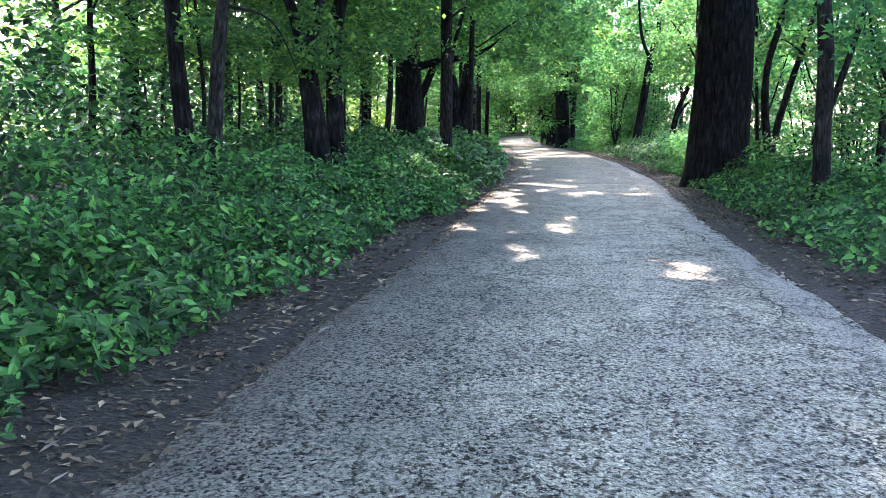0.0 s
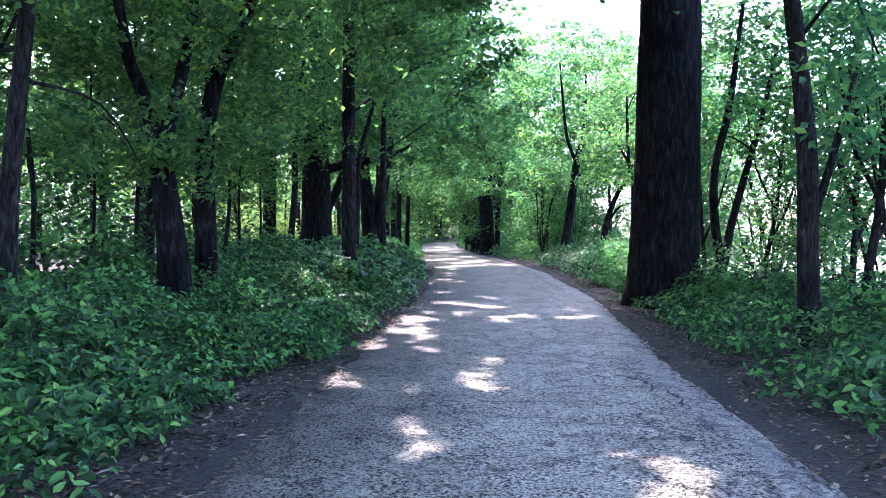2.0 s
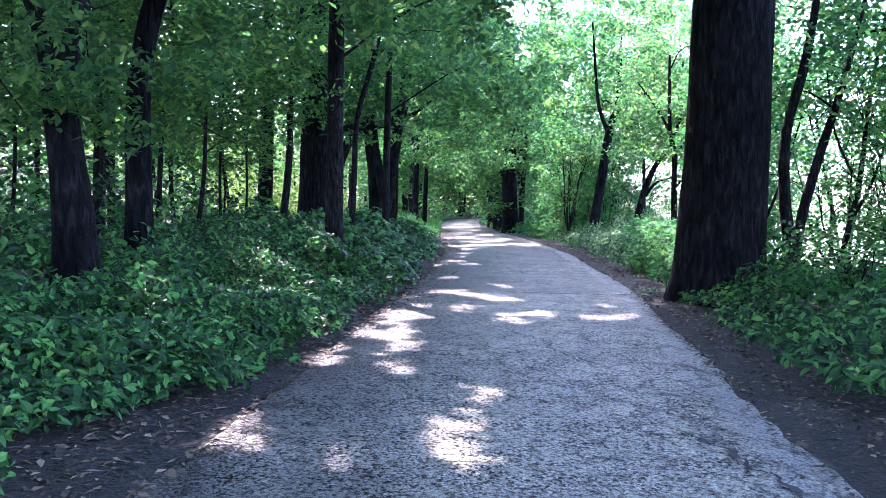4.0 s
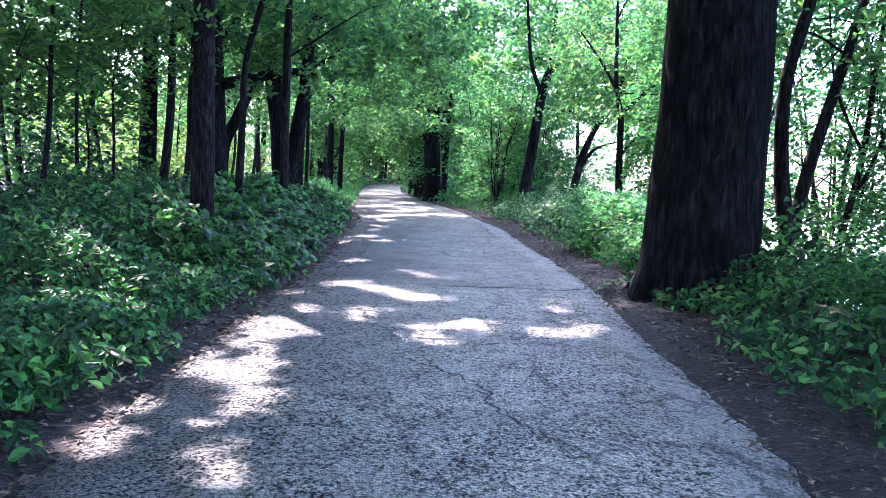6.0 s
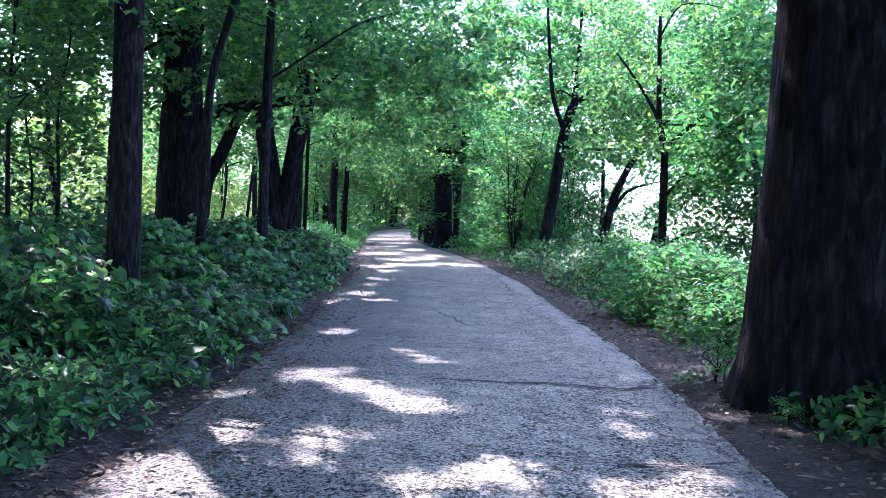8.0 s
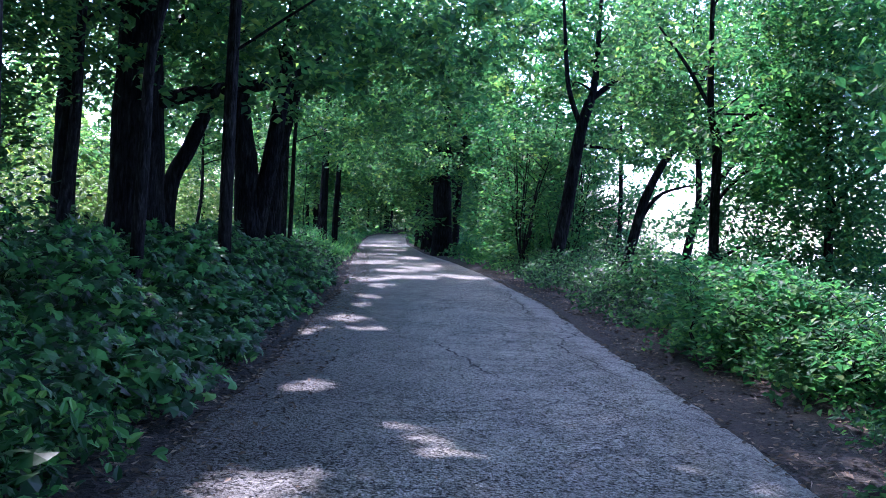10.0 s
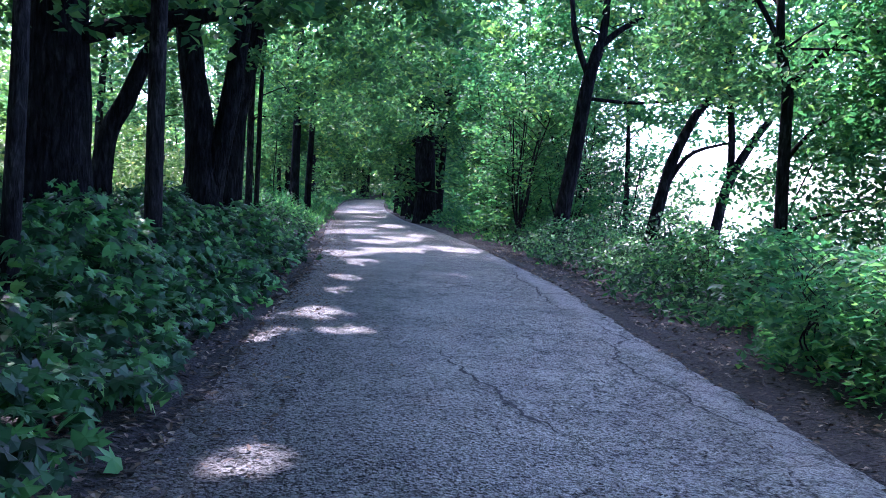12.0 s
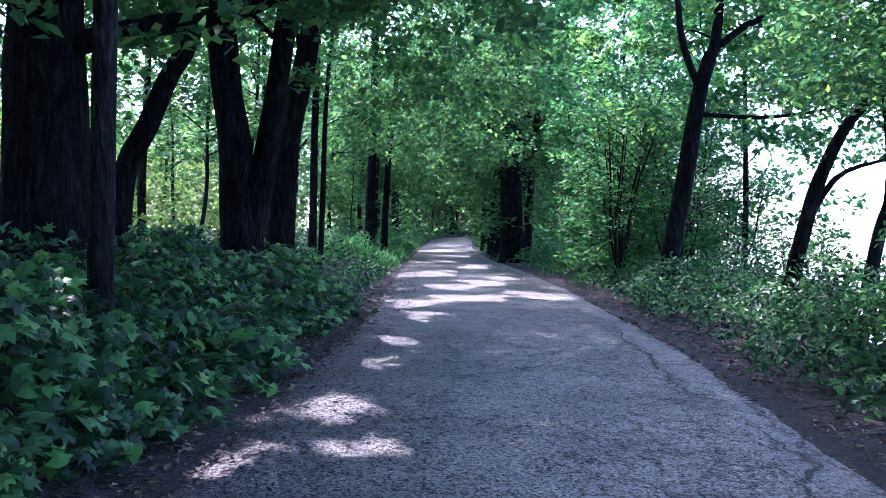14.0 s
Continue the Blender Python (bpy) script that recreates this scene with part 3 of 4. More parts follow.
# straight pole-like young tree in the verge
tree("young_tree", "straight slender tree with smooth dark bark among the undergrowth",
     [([(-2.63, 22.7, 0), (-2.62, 22.7, 1.5), (-2.6, 22.7, 4), (-2.58, 22.8, 9)], [0.17, 0.155, 0.14, 0.07])],
     [([(-2.6, 22.7, 6), (-1.6, 23.4, 7.2), (-0.4, 24, 8)], [0.06, 0.04, 0.015])],
     both(high_crown((-2.6, 23.2), 3.2, 5.8, 10.0, 90, 70, 12, 0.15), low_sprays([(-2.4, 0.6, 19, 25, 3.9, 6.2, 46), (-3.4, -2.0, 21, 25, 3.2, 5, 12)], 60, 121, 0.5, 0.13)), bark=BARK_YOUNG, flare=0.25, seed=4, shade_layer=True)
# forked tree, dark
tree("forked_tree", "dark tree forking into two stems above the undergrowth",
     [([(-4.24, 16.4, 0), (-4.26, 16.4, 1.0), (-4.36, 16.4, 1.9), (-4.45, 16.4, 2.6)], [0.27, 0.23, 0.19, 0.17]),
      ([(-4.45, 16.4, 2.55), (-4.66, 16.4, 3.4), (-4.95, 16.4, 4.3), (-5.2, 16.3, 7)], [0.12, 0.1, 0.09, 0.04]),
      ([(-4.43, 16.4, 2.5), (-4.2, 16.4, 3.4), (-4.0, 16.4, 4.2), (-3.6, 16.5, 7)], [0.12, 0.1, 0.08, 0.04])], [],
     both(high_crown((-4.3, 16.4), 3.5, 4.8, 9.5, 110, 70, 13, 0.16), low_sprays([(-6.5, -2.6, 15, 19, 2.2, 5, 36)], 100, 131, 0.5, 0.095)), flare=0.3, seed=5, shade_layer=True)
tree("leaning_tree", "dark tree whose stem bends over towards the path",
     [([(-4.45, 18.6, 0), (-4.45, 18.6, 1.2), (-4.46, 18.6, 2.6), (-4.38, 18.6, 3.4), (-4.2, 18.6, 4.1), (-3.8, 18.6, 4.9), (-2.8, 18.8, 7.5)], [0.2, 0.18, 0.16, 0.15, 0.14, 0.12, 0.05])], [],
     both(high_crown((-3.3, 18.8), 3.6, 5.0, 9.5, 110, 70, 14, 0.16), low_sprays([(-5.5, -2.2, 17.5, 22, 2.6, 5, 38)], 100, 141, 0.5, 0.1)), flare=0.3, seed=6, shade_layer=True)
tree("young_tree", "thin dark tree leaning slightly in the wood",
     [([(-4.93, 12.9, 0), (-4.87, 12.9, 1.2), (-4.79, 12.9, 2.25), (-4.6, 12.9, 3.8), (-4.3, 13, 7)], [0.13, 0.11, 0.1, 0.085, 0.04])], [],
     both(high_crown((-4.3, 13), 3.5, 4.5, 9, 60, 70, 15, 0.16), low_sprays([(-6.0, -3.8, 12, 16, 2.2, 4.8, 12)], 100, 151, 0.5, 0.095)), bark=BARK_YOUNG, flare=0.3, seed=7)
tree("young_tree", "dark tree standing back in the wood",
     [([(-6.1, 15, 0), (-6.16, 15, 0.8), (-6.28, 15, 2.4), (-6.36, 15, 4.2), (-6.5, 15, 8)], [0.19, 0.17, 0.14, 0.12, 0.06])], [],
     high_crown((-6.5, 15), 3.5, 4.5, 9, 50, 70, 16, 0.16), flare=0.3, seed=8)
# Trees added to shade the path's first stretch, nearly all out of view.
for x, y, sd in ((-7.6, 9.2, 51), (-4.6, 2.4, 52), (-9.2, 12.5, 54), (5.9, 1.2, 59), (-3.9, -3.5, 60), (-6.5, -6, 53), (6.4, -5, 55), (-10, 21, 57)):
    tree("old_tree", "tall dark tree, mostly out of view, added to shade the path", [([(x, y, 0), (x, y, 2), (x + 0.1, y, 5), (x, y, 11)], [0.26, 0.22, 0.19, 0.08])], [],
         # The second leaf layer is shifted over the path to shade it.
         both(high_crown((x, y), 4.0, 5.5, 10, 110, 50, sd, 0.22), high_crown((x * 0.45, y + 3), 5.0, 9.0, 13.5, 150, 36, sd + 300, 0.34)), seed=sd, flare=0.3, shade_layer=True)
tree("young_tree", "slender tree with a low dark green crown in the wood",
     [([(-6.9, 22.6, 0), (-6.85, 22.6, 1.5), (-6.8, 22.6, 3.5), (-6.8, 22.7, 8)], [0.1, 0.09, 0.08, 0.03])], [],
     low_sprays([(-9.2, -4.8, 20, 26, 2.5, 5.8, 56)], 90, 161, 0.5, 0.095), bark=BARK_YOUNG, flare=0.25, seed=92)
# thick dark trees further on
tree("young_tree", "thin bent tree rising out of the undergrowth",
     [([(-3.17, 27.5, 0), (-3.14, 27.5, 0.6), (-3.07, 27.5, 2.15), (-3.0, 27.5, 3.4), (-2.6, 27.5, 4.9), (-2.0, 27.6, 7.5)], [0.085, 0.08, 0.07, 0.06, 0.055, 0.03])], [],
     high_crown((-2.2, 27.6), 2.6, 4.6, 8.5, 70, 70, 18, 0.15), bark=BARK_YOUNG, flare=0.2, seed=10)
tree("young_tree", "slender dark tree at the edge of the undergrowth",
     [([(-2.66, 29.9, 0), (-2.66, 29.9, 1.5), (-2.62, 29.9, 4), (-2.5, 30, 8.5)], [0.105, 0.095, 0.085, 0.04])], [],
     high_crown((-2.4, 30.2), 2.6, 4.8, 8.8, 70, 70, 19, 0.15), bark=BARK_YOUNG, flare=0.2, seed=11, shade_layer=True)
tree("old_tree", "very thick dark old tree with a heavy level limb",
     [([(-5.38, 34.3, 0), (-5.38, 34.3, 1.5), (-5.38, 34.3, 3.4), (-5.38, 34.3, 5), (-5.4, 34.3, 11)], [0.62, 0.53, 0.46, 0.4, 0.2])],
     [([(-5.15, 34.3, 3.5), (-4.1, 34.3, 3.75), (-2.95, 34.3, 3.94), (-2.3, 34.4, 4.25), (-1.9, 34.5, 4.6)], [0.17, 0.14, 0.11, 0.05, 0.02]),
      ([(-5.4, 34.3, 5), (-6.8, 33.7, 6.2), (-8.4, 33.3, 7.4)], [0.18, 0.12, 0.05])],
     both(high_crown((-4.9, 34.3), 6.0, 5.0, 12, 230, 60, 20), low_sprays([(-5.9, -3.0, 33, 36.5, 4.0, 5.6, 22), (-2.6, 1.6, 33, 35.5, 3.9, 5.5, 30), (-4.6, -1.0, 30.6, 33.2, 3.3, 5.2, 24)], 50, 201, 0.45, 0.15)), flare=0.35, seed=12, sides=26, shade_layer=True)
tree("old_tree", "dark tree with ivy-green leaves standing back in the wood",
     [([(-7.3, 35.6, 0), (-7.3, 35.6, 1.5), (-7.25, 35.6, 3.4), (-7.2, 35.6, 6), (-7.2, 35.6, 10)], [0.27, 0.24, 0.22, 0.18, 0.08])], [],
     high_crown((-6.9, 35.6), 3.4, 3.6, 9, 80, 60, 171), flare=0.3, seed=91, shade_layer=True)
tree("bent_tree", "crooked dark tree curving over from its foot",
     [([(-5.6, 37, 0), (-5.6, 37, 1.3), (-5.48, 37, 2.2), (-5.17, 37, 2.8), (-4.82, 37, 3.6), (-4.45, 37, 4.3), (-3.9, 37.2, 7)], [0.22, 0.2, 0.18, 0.17, 0.15, 0.14, 0.06])], [],
     high_crown((-4, 37.2), 3.2, 5, 9, 90, 60, 21, 0.17), flare=0.25, seed=13)
tree("twin_stemmed_tree", "thick dark tree with two stems parting low down",
     [([(-3.95, 38, 0), (-3.95, 38, 1.0), (-4.02, 38, 1.7), (-4.1, 38, 2.7), (-4.3, 38, 4.2), (-4.6, 38, 9)], [0.42, 0.36, 0.3, 0.27, 0.24, 0.1]),
      ([(-3.8, 38, 1.1), (-3.68, 38, 1.9), (-3.5, 38, 2.9), (-3.3, 38, 4.4), (-2.9, 38.2, 8.5)], [0.2, 0.2, 0.19, 0.17, 0.07])], [],
     high_crown((-3.8, 38.2), 5.0, 5.2, 11, 170, 60, 22), flare=0.25, seed=14, sides=22, shade_layer=True)
tree("old_tree", "thick dark tree leaning slightly towards the path",
     [([(-4.08, 41, 0), (-4.06, 41, 1.0), (-3.95, 41, 2.9), (-3.6, 41, 4.6), (-2.9, 41.2, 9)], [0.31, 0.28, 0.24, 0.21, 0.09])], [],
     both(high_crown((-3, 41.3), 4.6, 5.2, 10.5, 150, 60, 23, 0.17), low_sprays([(-3.6, 1.0, 39, 46, 3.6, 7, 70)], 60, 231)), flare=0.25, seed=15, shade_layer=True)
tree("young_tree", "pair of thin straight stems at the edge of the wood",
     [([(-4.7, 47, 0), (-4.68, 47, 2), (-4.66, 47, 4.5), (-4.5, 47, 9)], [0.12, 0.1, 0.09, 0.04]), ([(-4.5, 47.1, 0), (-4.45, 47.1, 2), (-4.4, 47.1, 4.5), (-4.1, 47, 8)], [0.08, 0.07, 0.06, 0.03])], [],
     both(high_crown((-4.2, 47.2), 3.6, 4.8, 9.5, 100, 60, 24, 0.17), low_sprays([(-3.8, 0.6, 45, 52, 3.0, 7, 80)], 60, 241)), bark=BARK_YOUNG, flare=0.2, seed=16, shade_layer=True)
tree("young_tree", "straight dark tree at the edge of the wood",
     [([(-4.5, 56, 0), (-4.5, 56, 2), (-4.45, 56, 5), (-4.4, 56, 9)], [0.2, 0.17, 0.15, 0.07]), ([(-4.05, 56.4, 0), (-4.0, 56.4, 2), (-3.85, 56.4, 5), (-3.5, 56.4, 8)], [0.14, 0.12, 0.1, 0.05])], [],
     both(high_crown((-3.8, 56.2), 4.2, 4.5, 10, 130, 60, 25, 0.18), low_sprays([(-4.2, 0.5, 52, 62, 2.8, 7, 110)], 60, 251)), flare=0.2, seed=17, shade_layer=True)
# water side
tree("young_tree", "dark slender tree near the water, with a lean",
     [([(4.05, 14.4, 0), (4.03, 14.4, 0.7), (4.02, 14.4, 2.2), (3.95, 14.4, 3.1), (3.85, 14.4, 4), (3.5, 14.5, 8)], [0.15, 0.13, 0.115, 0.105, 0.1, 0.05])],
     [([(4.0, 14.4, 1.3), (4.3, 14.5, 2.1), (4.7, 14.7, 3.3)], [0.06, 0.05, 0.03])],
     high_crown((4, 14.5), 3.0, 4.6, 8.5, 60, 60, 26, 0.15), bark=BARK_YOUNG, flare=0.3, seed=18)
tree("forked_tree", "slender dark twin-stemmed tree behind the thick trunk, beside the water",
     [([(4.95, 21.4, -0.4), (4.88, 21.4, 0.5), (4.72, 21.4, 1.5), (4.72, 21.4, 2.6), (5.0, 21.4, 3.8), (5.3, 21.4, 6)], [0.13, 0.11, 0.09, 0.08, 0.07, 0.03]),
      ([(4.88, 21.4, 0.6), (5.0, 21.4, 1.35), (5.25, 21.4, 2.3), (5.6, 21.5, 3.4), (6, 21.6, 5)], [0.08, 0.08, 0.07, 0.055, 0.03])], [],
     low_sprays([(4.4, 8, 20, 25, 2.8, 6.5, 70)], 70, 27, size=0.1), bark=BARK_YOUNG, flare=0.2, seed=19)
for x, y, lean, r, sd in ((5.5, 16.4, 0.16, 0.07, 81), (5.2, 24.2, -0.05, 0.05, 82), (6.0, 22.6, 0.2, 0.05, 83), (6.3, 18.8, 0.05, 0.06, 84), (6.9, 15.2, -0.1, 0.06, 86), (5.0, 11.8, 0.1, 0.05, 87), (6.4, 12.8, 0.02, 0.06, 88)):
    tree("young_tree", "thin dark stem among the bushes above the water",
         [([(x, y, -1.5), (x, y, 0.4), (x + lean * 1.4, y, 1.8), (x + lean * 2.4, y + 0.1, 3.4), (x + lean * 4.5, y + 0.1, 6)], [r, r, r * 0.85, r * 0.7, r * 0.3])],
         [([(x + lean * 0.6, y, 1.1), (x + lean + 0.35, y + 0.1, 1.9), (x + lean + 0.75, y + 0.2, 3.2)], [r * 0.6, r * 0.5, r * 0.25]), ([(x + lean * 1.4, y, 1.8), (x + lean - 0.3, y + 0.1, 2.7), (x + lean - 0.5, y, 3.8)], [r * 0.5, r * 0.4, r * 0.2])],
         low_sprays([(x - 1.3, x + 1.6, y - 1.2, y + 1.4, 2.3, 6.0, 44)], 45, sd, size=0.1, mat=LEAF_BUSH), bark=BARK_YOUNG, flare=0.1, seed=sd, sides=10)
tree("leaning_tree", "dark leaning tree forking high up beside the water",
     [([(3.7, 42.4, 0), (3.78, 42.4, 0.8), (3.98, 42.4, 2.1), (4.27, 42.4, 4.1), (4.5, 42.4, 5.0)], [0.23, 0.2, 0.18, 0.16, 0.14]),
      ([(4.3, 42.4, 4.2), (3.95, 42.4, 5.1), (3.8, 42.4, 6.0), (3.6, 42.4, 8.5)], [0.08, 0.07, 0.06, 0.03]), ([(4.48, 42.4, 4.9), (4.62, 42.4, 5.6), (4.7, 42.4, 8)], [0.12, 0.1, 0.04])],
     [([(4.5, 42.4, 5), (5.1, 42.4, 5.5), (5.9, 42.4, 5.9), (7, 42.4, 6.5)], [0.09, 0.07, 0.055, 0.02]), ([(4.22, 42.4, 3.75), (5.5, 42.4, 3.69), (6.7, 42.4, 3.84), (7.6, 42.4, 4.1)], [0.05, 0.04, 0.03, 0.012])],
     both(low_sprays([(1.6, 6.5, 40.5, 46, 5.4, 10, 110)], 60, 28, size=0.15), low_sprays([(2, 5.5, 41, 45, 3.2, 5.4, 12)], 60, 281, size=0.13)), flare=0.25, seed=20)
tree("leaning_tree", "thin crooked tree leaning out towards the water",
     [([(4.5, 37, -0.2), (4.55, 37, 0.5), (4.75, 37, 1.45), (4.93, 37, 2.13), (5.31, 37, 2.96), (5.75, 37, 3.6), (6.3, 37.2, 5.5)], [0.13, 0.12, 0.11, 0.1, 0.08, 0.06, 0.03])],
     [([(4.85, 37, 1.7), (5.15, 37, 2.15), (5.5, 37, 2.35), (6.1, 37, 2.5)], [0.06, 0.045, 0.03, 0.015])],
     low_sprays([(4.2, 7.8, 34.0, 39.5, 2.9, 7.5, 120)], 75, 29, size=0.1), flare=0.2, seed=21)
tree("leaning_tree", "thin crooked twin-stemmed tree above the water",
     [([(6.1, 38.4, -0.6), (6.28, 38.4, 0.86), (6.5, 38.4, 1.8), (7.0, 38.4, 2.7), (7.6, 38.4, 3.5)], [0.13, 0.11, 0.1, 0.08, 0.04]), ([(6.48, 38.4, 1.7), (6.5, 38.4, 2.6), (6.3, 38.4, 4.6), (6.3, 38.4, 6.5)], [0.08, 0.07, 0.055, 0.03])], [],
     both(low_sprays([(5, 9.5, 37, 41, 3.2, 7.5, 100), (7.6, 10, 36, 44, 2.6, 5.0, 40)], 60, 30, size=0.12), low_sprays([(6.6, 9.5, 31, 42, -0.6, 1.4, 40), (4.8, 7.4, 35.5, 42, 0.0, 1.5, 40)], 70, 301, 0.36, 0.075)), flare=0.2, seed=22)
tree("forked_tree", "slender dark tree forking into spreading limbs beside the path",
     [([(4.96, 31.8, 0), (4.92, 31.8, 0.6), (4.89, 31.8, 1.83), (4.88, 31.8, 2.95), (4.75, 31.8, 3.45), (4.7, 31.8, 5.5)], [0.1, 0.09, 0.08, 0.075, 0.06, 0.03])],
     [([(4.88, 31.8, 2.9), (5.2, 31.8, 3.2), (5.65, 31.8, 3.6), (6.4, 31.8, 4.4)], [0.055, 0.045, 0.04, 0.015]), ([(4.89, 31.8, 1.9), (5.3, 31.8, 2.4), (6.1, 31.9, 2.9)], [0.035, 0.03, 0.012]),
      ([(4.89, 31.8, 0.9), (5.3, 31.8, 1.2), (5.9, 31.7, 1.35)], [0.03, 0.025, 0.012]), ([(4.78, 31.8, 3.4), (4.4, 31.9, 4.1), (3.9, 32, 4.8)], [0.04, 0.03, 0.015])],
     low_sprays([(3.6, 7.2, 30.2, 33.6, 2.9, 7.0, 110), (5.6, 7.8, 29, 32, 1.0, 4, 50), (5.8, 9, 31, 36, 2.6, 7.5, 90)], 84, 31, size=0.09), bark=BARK_YOUNG, flare=0.2, seed=23)
tree("leafy_tree", "dense leafy tree with drooping twigs above the water",
     [([(6.7, 31.6, -1.6), (6.7, 31.6, 1.5), (6.6, 31.6, 4), (6.6, 31.6, 7)], [0.08, 0.07, 0.05, 0.02])],
     [([(6.7, 31.6, 1.8), (7.3, 31.4, 2.8), (8.0, 31.2, 2.9)], [0.05, 0.035, 0.012]), ([(6.7, 31.6, 2.4), (6.0, 31.4, 3.4), (5.6, 31.2, 3.6)], [0.045, 0.03, 0.012])],
     low_sprays([(5.3, 7.9, 30.4, 33.0, 0.2, 5.6, 280), (5.4, 6.7, 33, 35, 0.3, 4.0, 50), (5.6, 7.4, 30.4, 33, 5.2, 8.0, 50)], 62, 91, size=0.09, gap=0.0, mat=LEAF_BUSH), bark=BARK_YOUNG, flare=0.2, seed=26)
tree("leafy_tree", "leafy tree with spreading boughs above the bank",
     [([(6.2, 46, -1.0), (6.2, 46, 2), (6.1, 46, 5), (6, 46, 9)], [0.09, 0.07, 0.05, 0.02])], [],
     low_sprays([(3.4, 9, 43.5, 50, 3.4, 10.5, 170), (4.5, 8.5, 44, 50, 1.0, 3.6, 50)], 55, 92, size=0.15, mat=LEAF_BUSH), bark=BARK_YOUNG, flare=0.2, seed=27)
tree("leafy_tree", "tall leafy tree near the far bend of the path",
     [([(4.2, 53, 0), (4.2, 53, 2), (4.1, 53, 5), (4, 53, 10)], [0.1, 0.08, 0.06, 0.02])], [],
     low_sprays([(1.6, 7, 50, 57, 3.4, 11, 190)], 55, 93, size=0.17, mat=LEAF_BUSH), bark=BARK_YOUNG, flare=0.2, seed=28)
tree("old_tree", "thick dark tree at the path's far bend",
     [([(0.66, 57.5, 0), (0.62, 57.5, 1), (0.56, 57.5, 3), (0.5, 57.5, 6), (0.5, 57.5, 11)], [0.5, 0.44, 0.39, 0.34, 0.2])],
     [([(0.55, 57.5, 4.2), (-0.3, 58, 5), (-1.6, 58.3, 5.4)], [0.15, 0.1, 0.04])], both(high_crown((0.8, 57.8), 5.0, 7, 12, 110, 60, 32, 0.2), low_sprays([(-2, 3, 54, 60, 3.6, 7, 60)], 60, 321)), flare=0.3, seed=24, sides=20)
tree("old_tree", "dark tree beyond the bend of the path",
     [([(0.3, 62, 0), (0.3, 62, 3), (0.3, 62, 6), (0.4, 62, 11)], [0.4, 0.34, 0.28, 0.12])], [], both(high_crown((0.4, 62), 4.5, 5.0, 11, 150, 60, 33, 0.22), low_sprays([(-5, 2, 60, 76, 3.8, 9, 150)], 50, 331, 0.7, 0.22)), flare=0.3, seed=25)


for x, y, r, sd in ((-0.1, 66, 0.34, 61), (-0.6, 72, 0.3, 62), (-5.4, 63, 0.2, 63), (-6.6, 70, 0.24, 64), (-7.0, 84, 0.3, 65), (-1.0, 88, 0.34, 66), (-8.2, 96, 0.3, 67), (-1.4, 101, 0.3, 68), (-9, 108, 0.3, 69), (-0.6, 112, 0.3, 70), (-9.5, 121, 0.4, 71), (-5.6, 127, 0.36, 72), (-2.4, 128, 0.3, 73), (1.5, 126, 0.36, 74), (-7.6, 132, 0.3, 75)):
    tree("old_tree", "dark tall tree lining the far stretch of path", [([(x, y, 0), (x, y, 2), (x + 0.1, y, 6), (x, y, 11)], [r, r * 0.9, r * 0.75, r * 0.3])], [],
         both(high_crown((x, y), 4.0, 6, 11, 70, 40, sd, 0.26), low_sprays([(x - 2.6, x + 2.6, y - 2, y + 3, 3.2, 8, 60)], 40, sd, 0.7, 0.24)), seed=sd, flare=0.3, shade_layer=y > 80)


# ---- saplings and shrubs, repeated ----
def sapling(name, label, seed, tall, spread, low, clumps, per, leaf, stems=1, radius=0.04, mat=LEAF_TREE, spray=0.5, category="tree", group=""):
    rng = np.random.default_rng(seed)
    root = thing(name, (0, 0, 0), label, category, group)
    for s in range(stems):
        a, lean = rng.uniform(0, 6.28), rng.uniform(0.02, 0.1) if stems == 1 else rng.uniform(0.1, 0.32)
        pts = [(0.0 + rng.normal(0, 0.02 * stems), rng.normal(0, 0.02 * stems), -0.1)]
        for i in range(1, 5):
            u = i / 4
            pts.append((math.cos(a) * lean * tall * u + rng.normal(0, 0.06), math.sin(a) * lean * tall * u + rng.normal(0, 0.06), tall * u * rng.uniform(0.93, 1.0)))
        r0 = radius * rng.uniform(0.7, 1.2)
        tubes = [tube(pts, [r0, r0 * 0.85, r0 * 0.65, r0 * 0.45, r0 * 0.15], 7)]
        for b in range(5):
            u = rng.uniform(0.3, 0.85)
            k = min(int(u * 4), 3)
            o = Vector(pts[k]).lerp(Vector(pts[k + 1]), u * 4 - k)
            w, g = rng.uniform(0, 6.28), spread * rng.uniform(0.5, 0.9)
            e = o + Vector((math.cos(w) * g, math.sin(w) * g, g * rng.uniform(0.2, 0.7)))
            tubes.append(tube([o, o.lerp(e, 0.5) + Vector((0, 0, 0.08)), e], [r0 * 0.4, r0 * 0.28, r0 * 0.1], 5))
        part("trunk", mesh_of("trunk", *joined(tubes), BARK_YOUNG), root)
    clumps = int(clumps)
    a, r = rng.uniform(0, 2 * np.pi, clumps), np.sqrt(rng.uniform(0.02, 1, clumps)) * spread
    z = rng.uniform(low, tall * 1.05, clumps)
    c = np.stack([r * np.cos(a), r * np.sin(a), z], 1)
    p = sprays(c, spray, per, rng)
    part("crown", leaves("crown", p, leaf * rng.uniform(0.6, 1.3, len(p)), mat, OVAL, 0.5, rng), root)
    return root


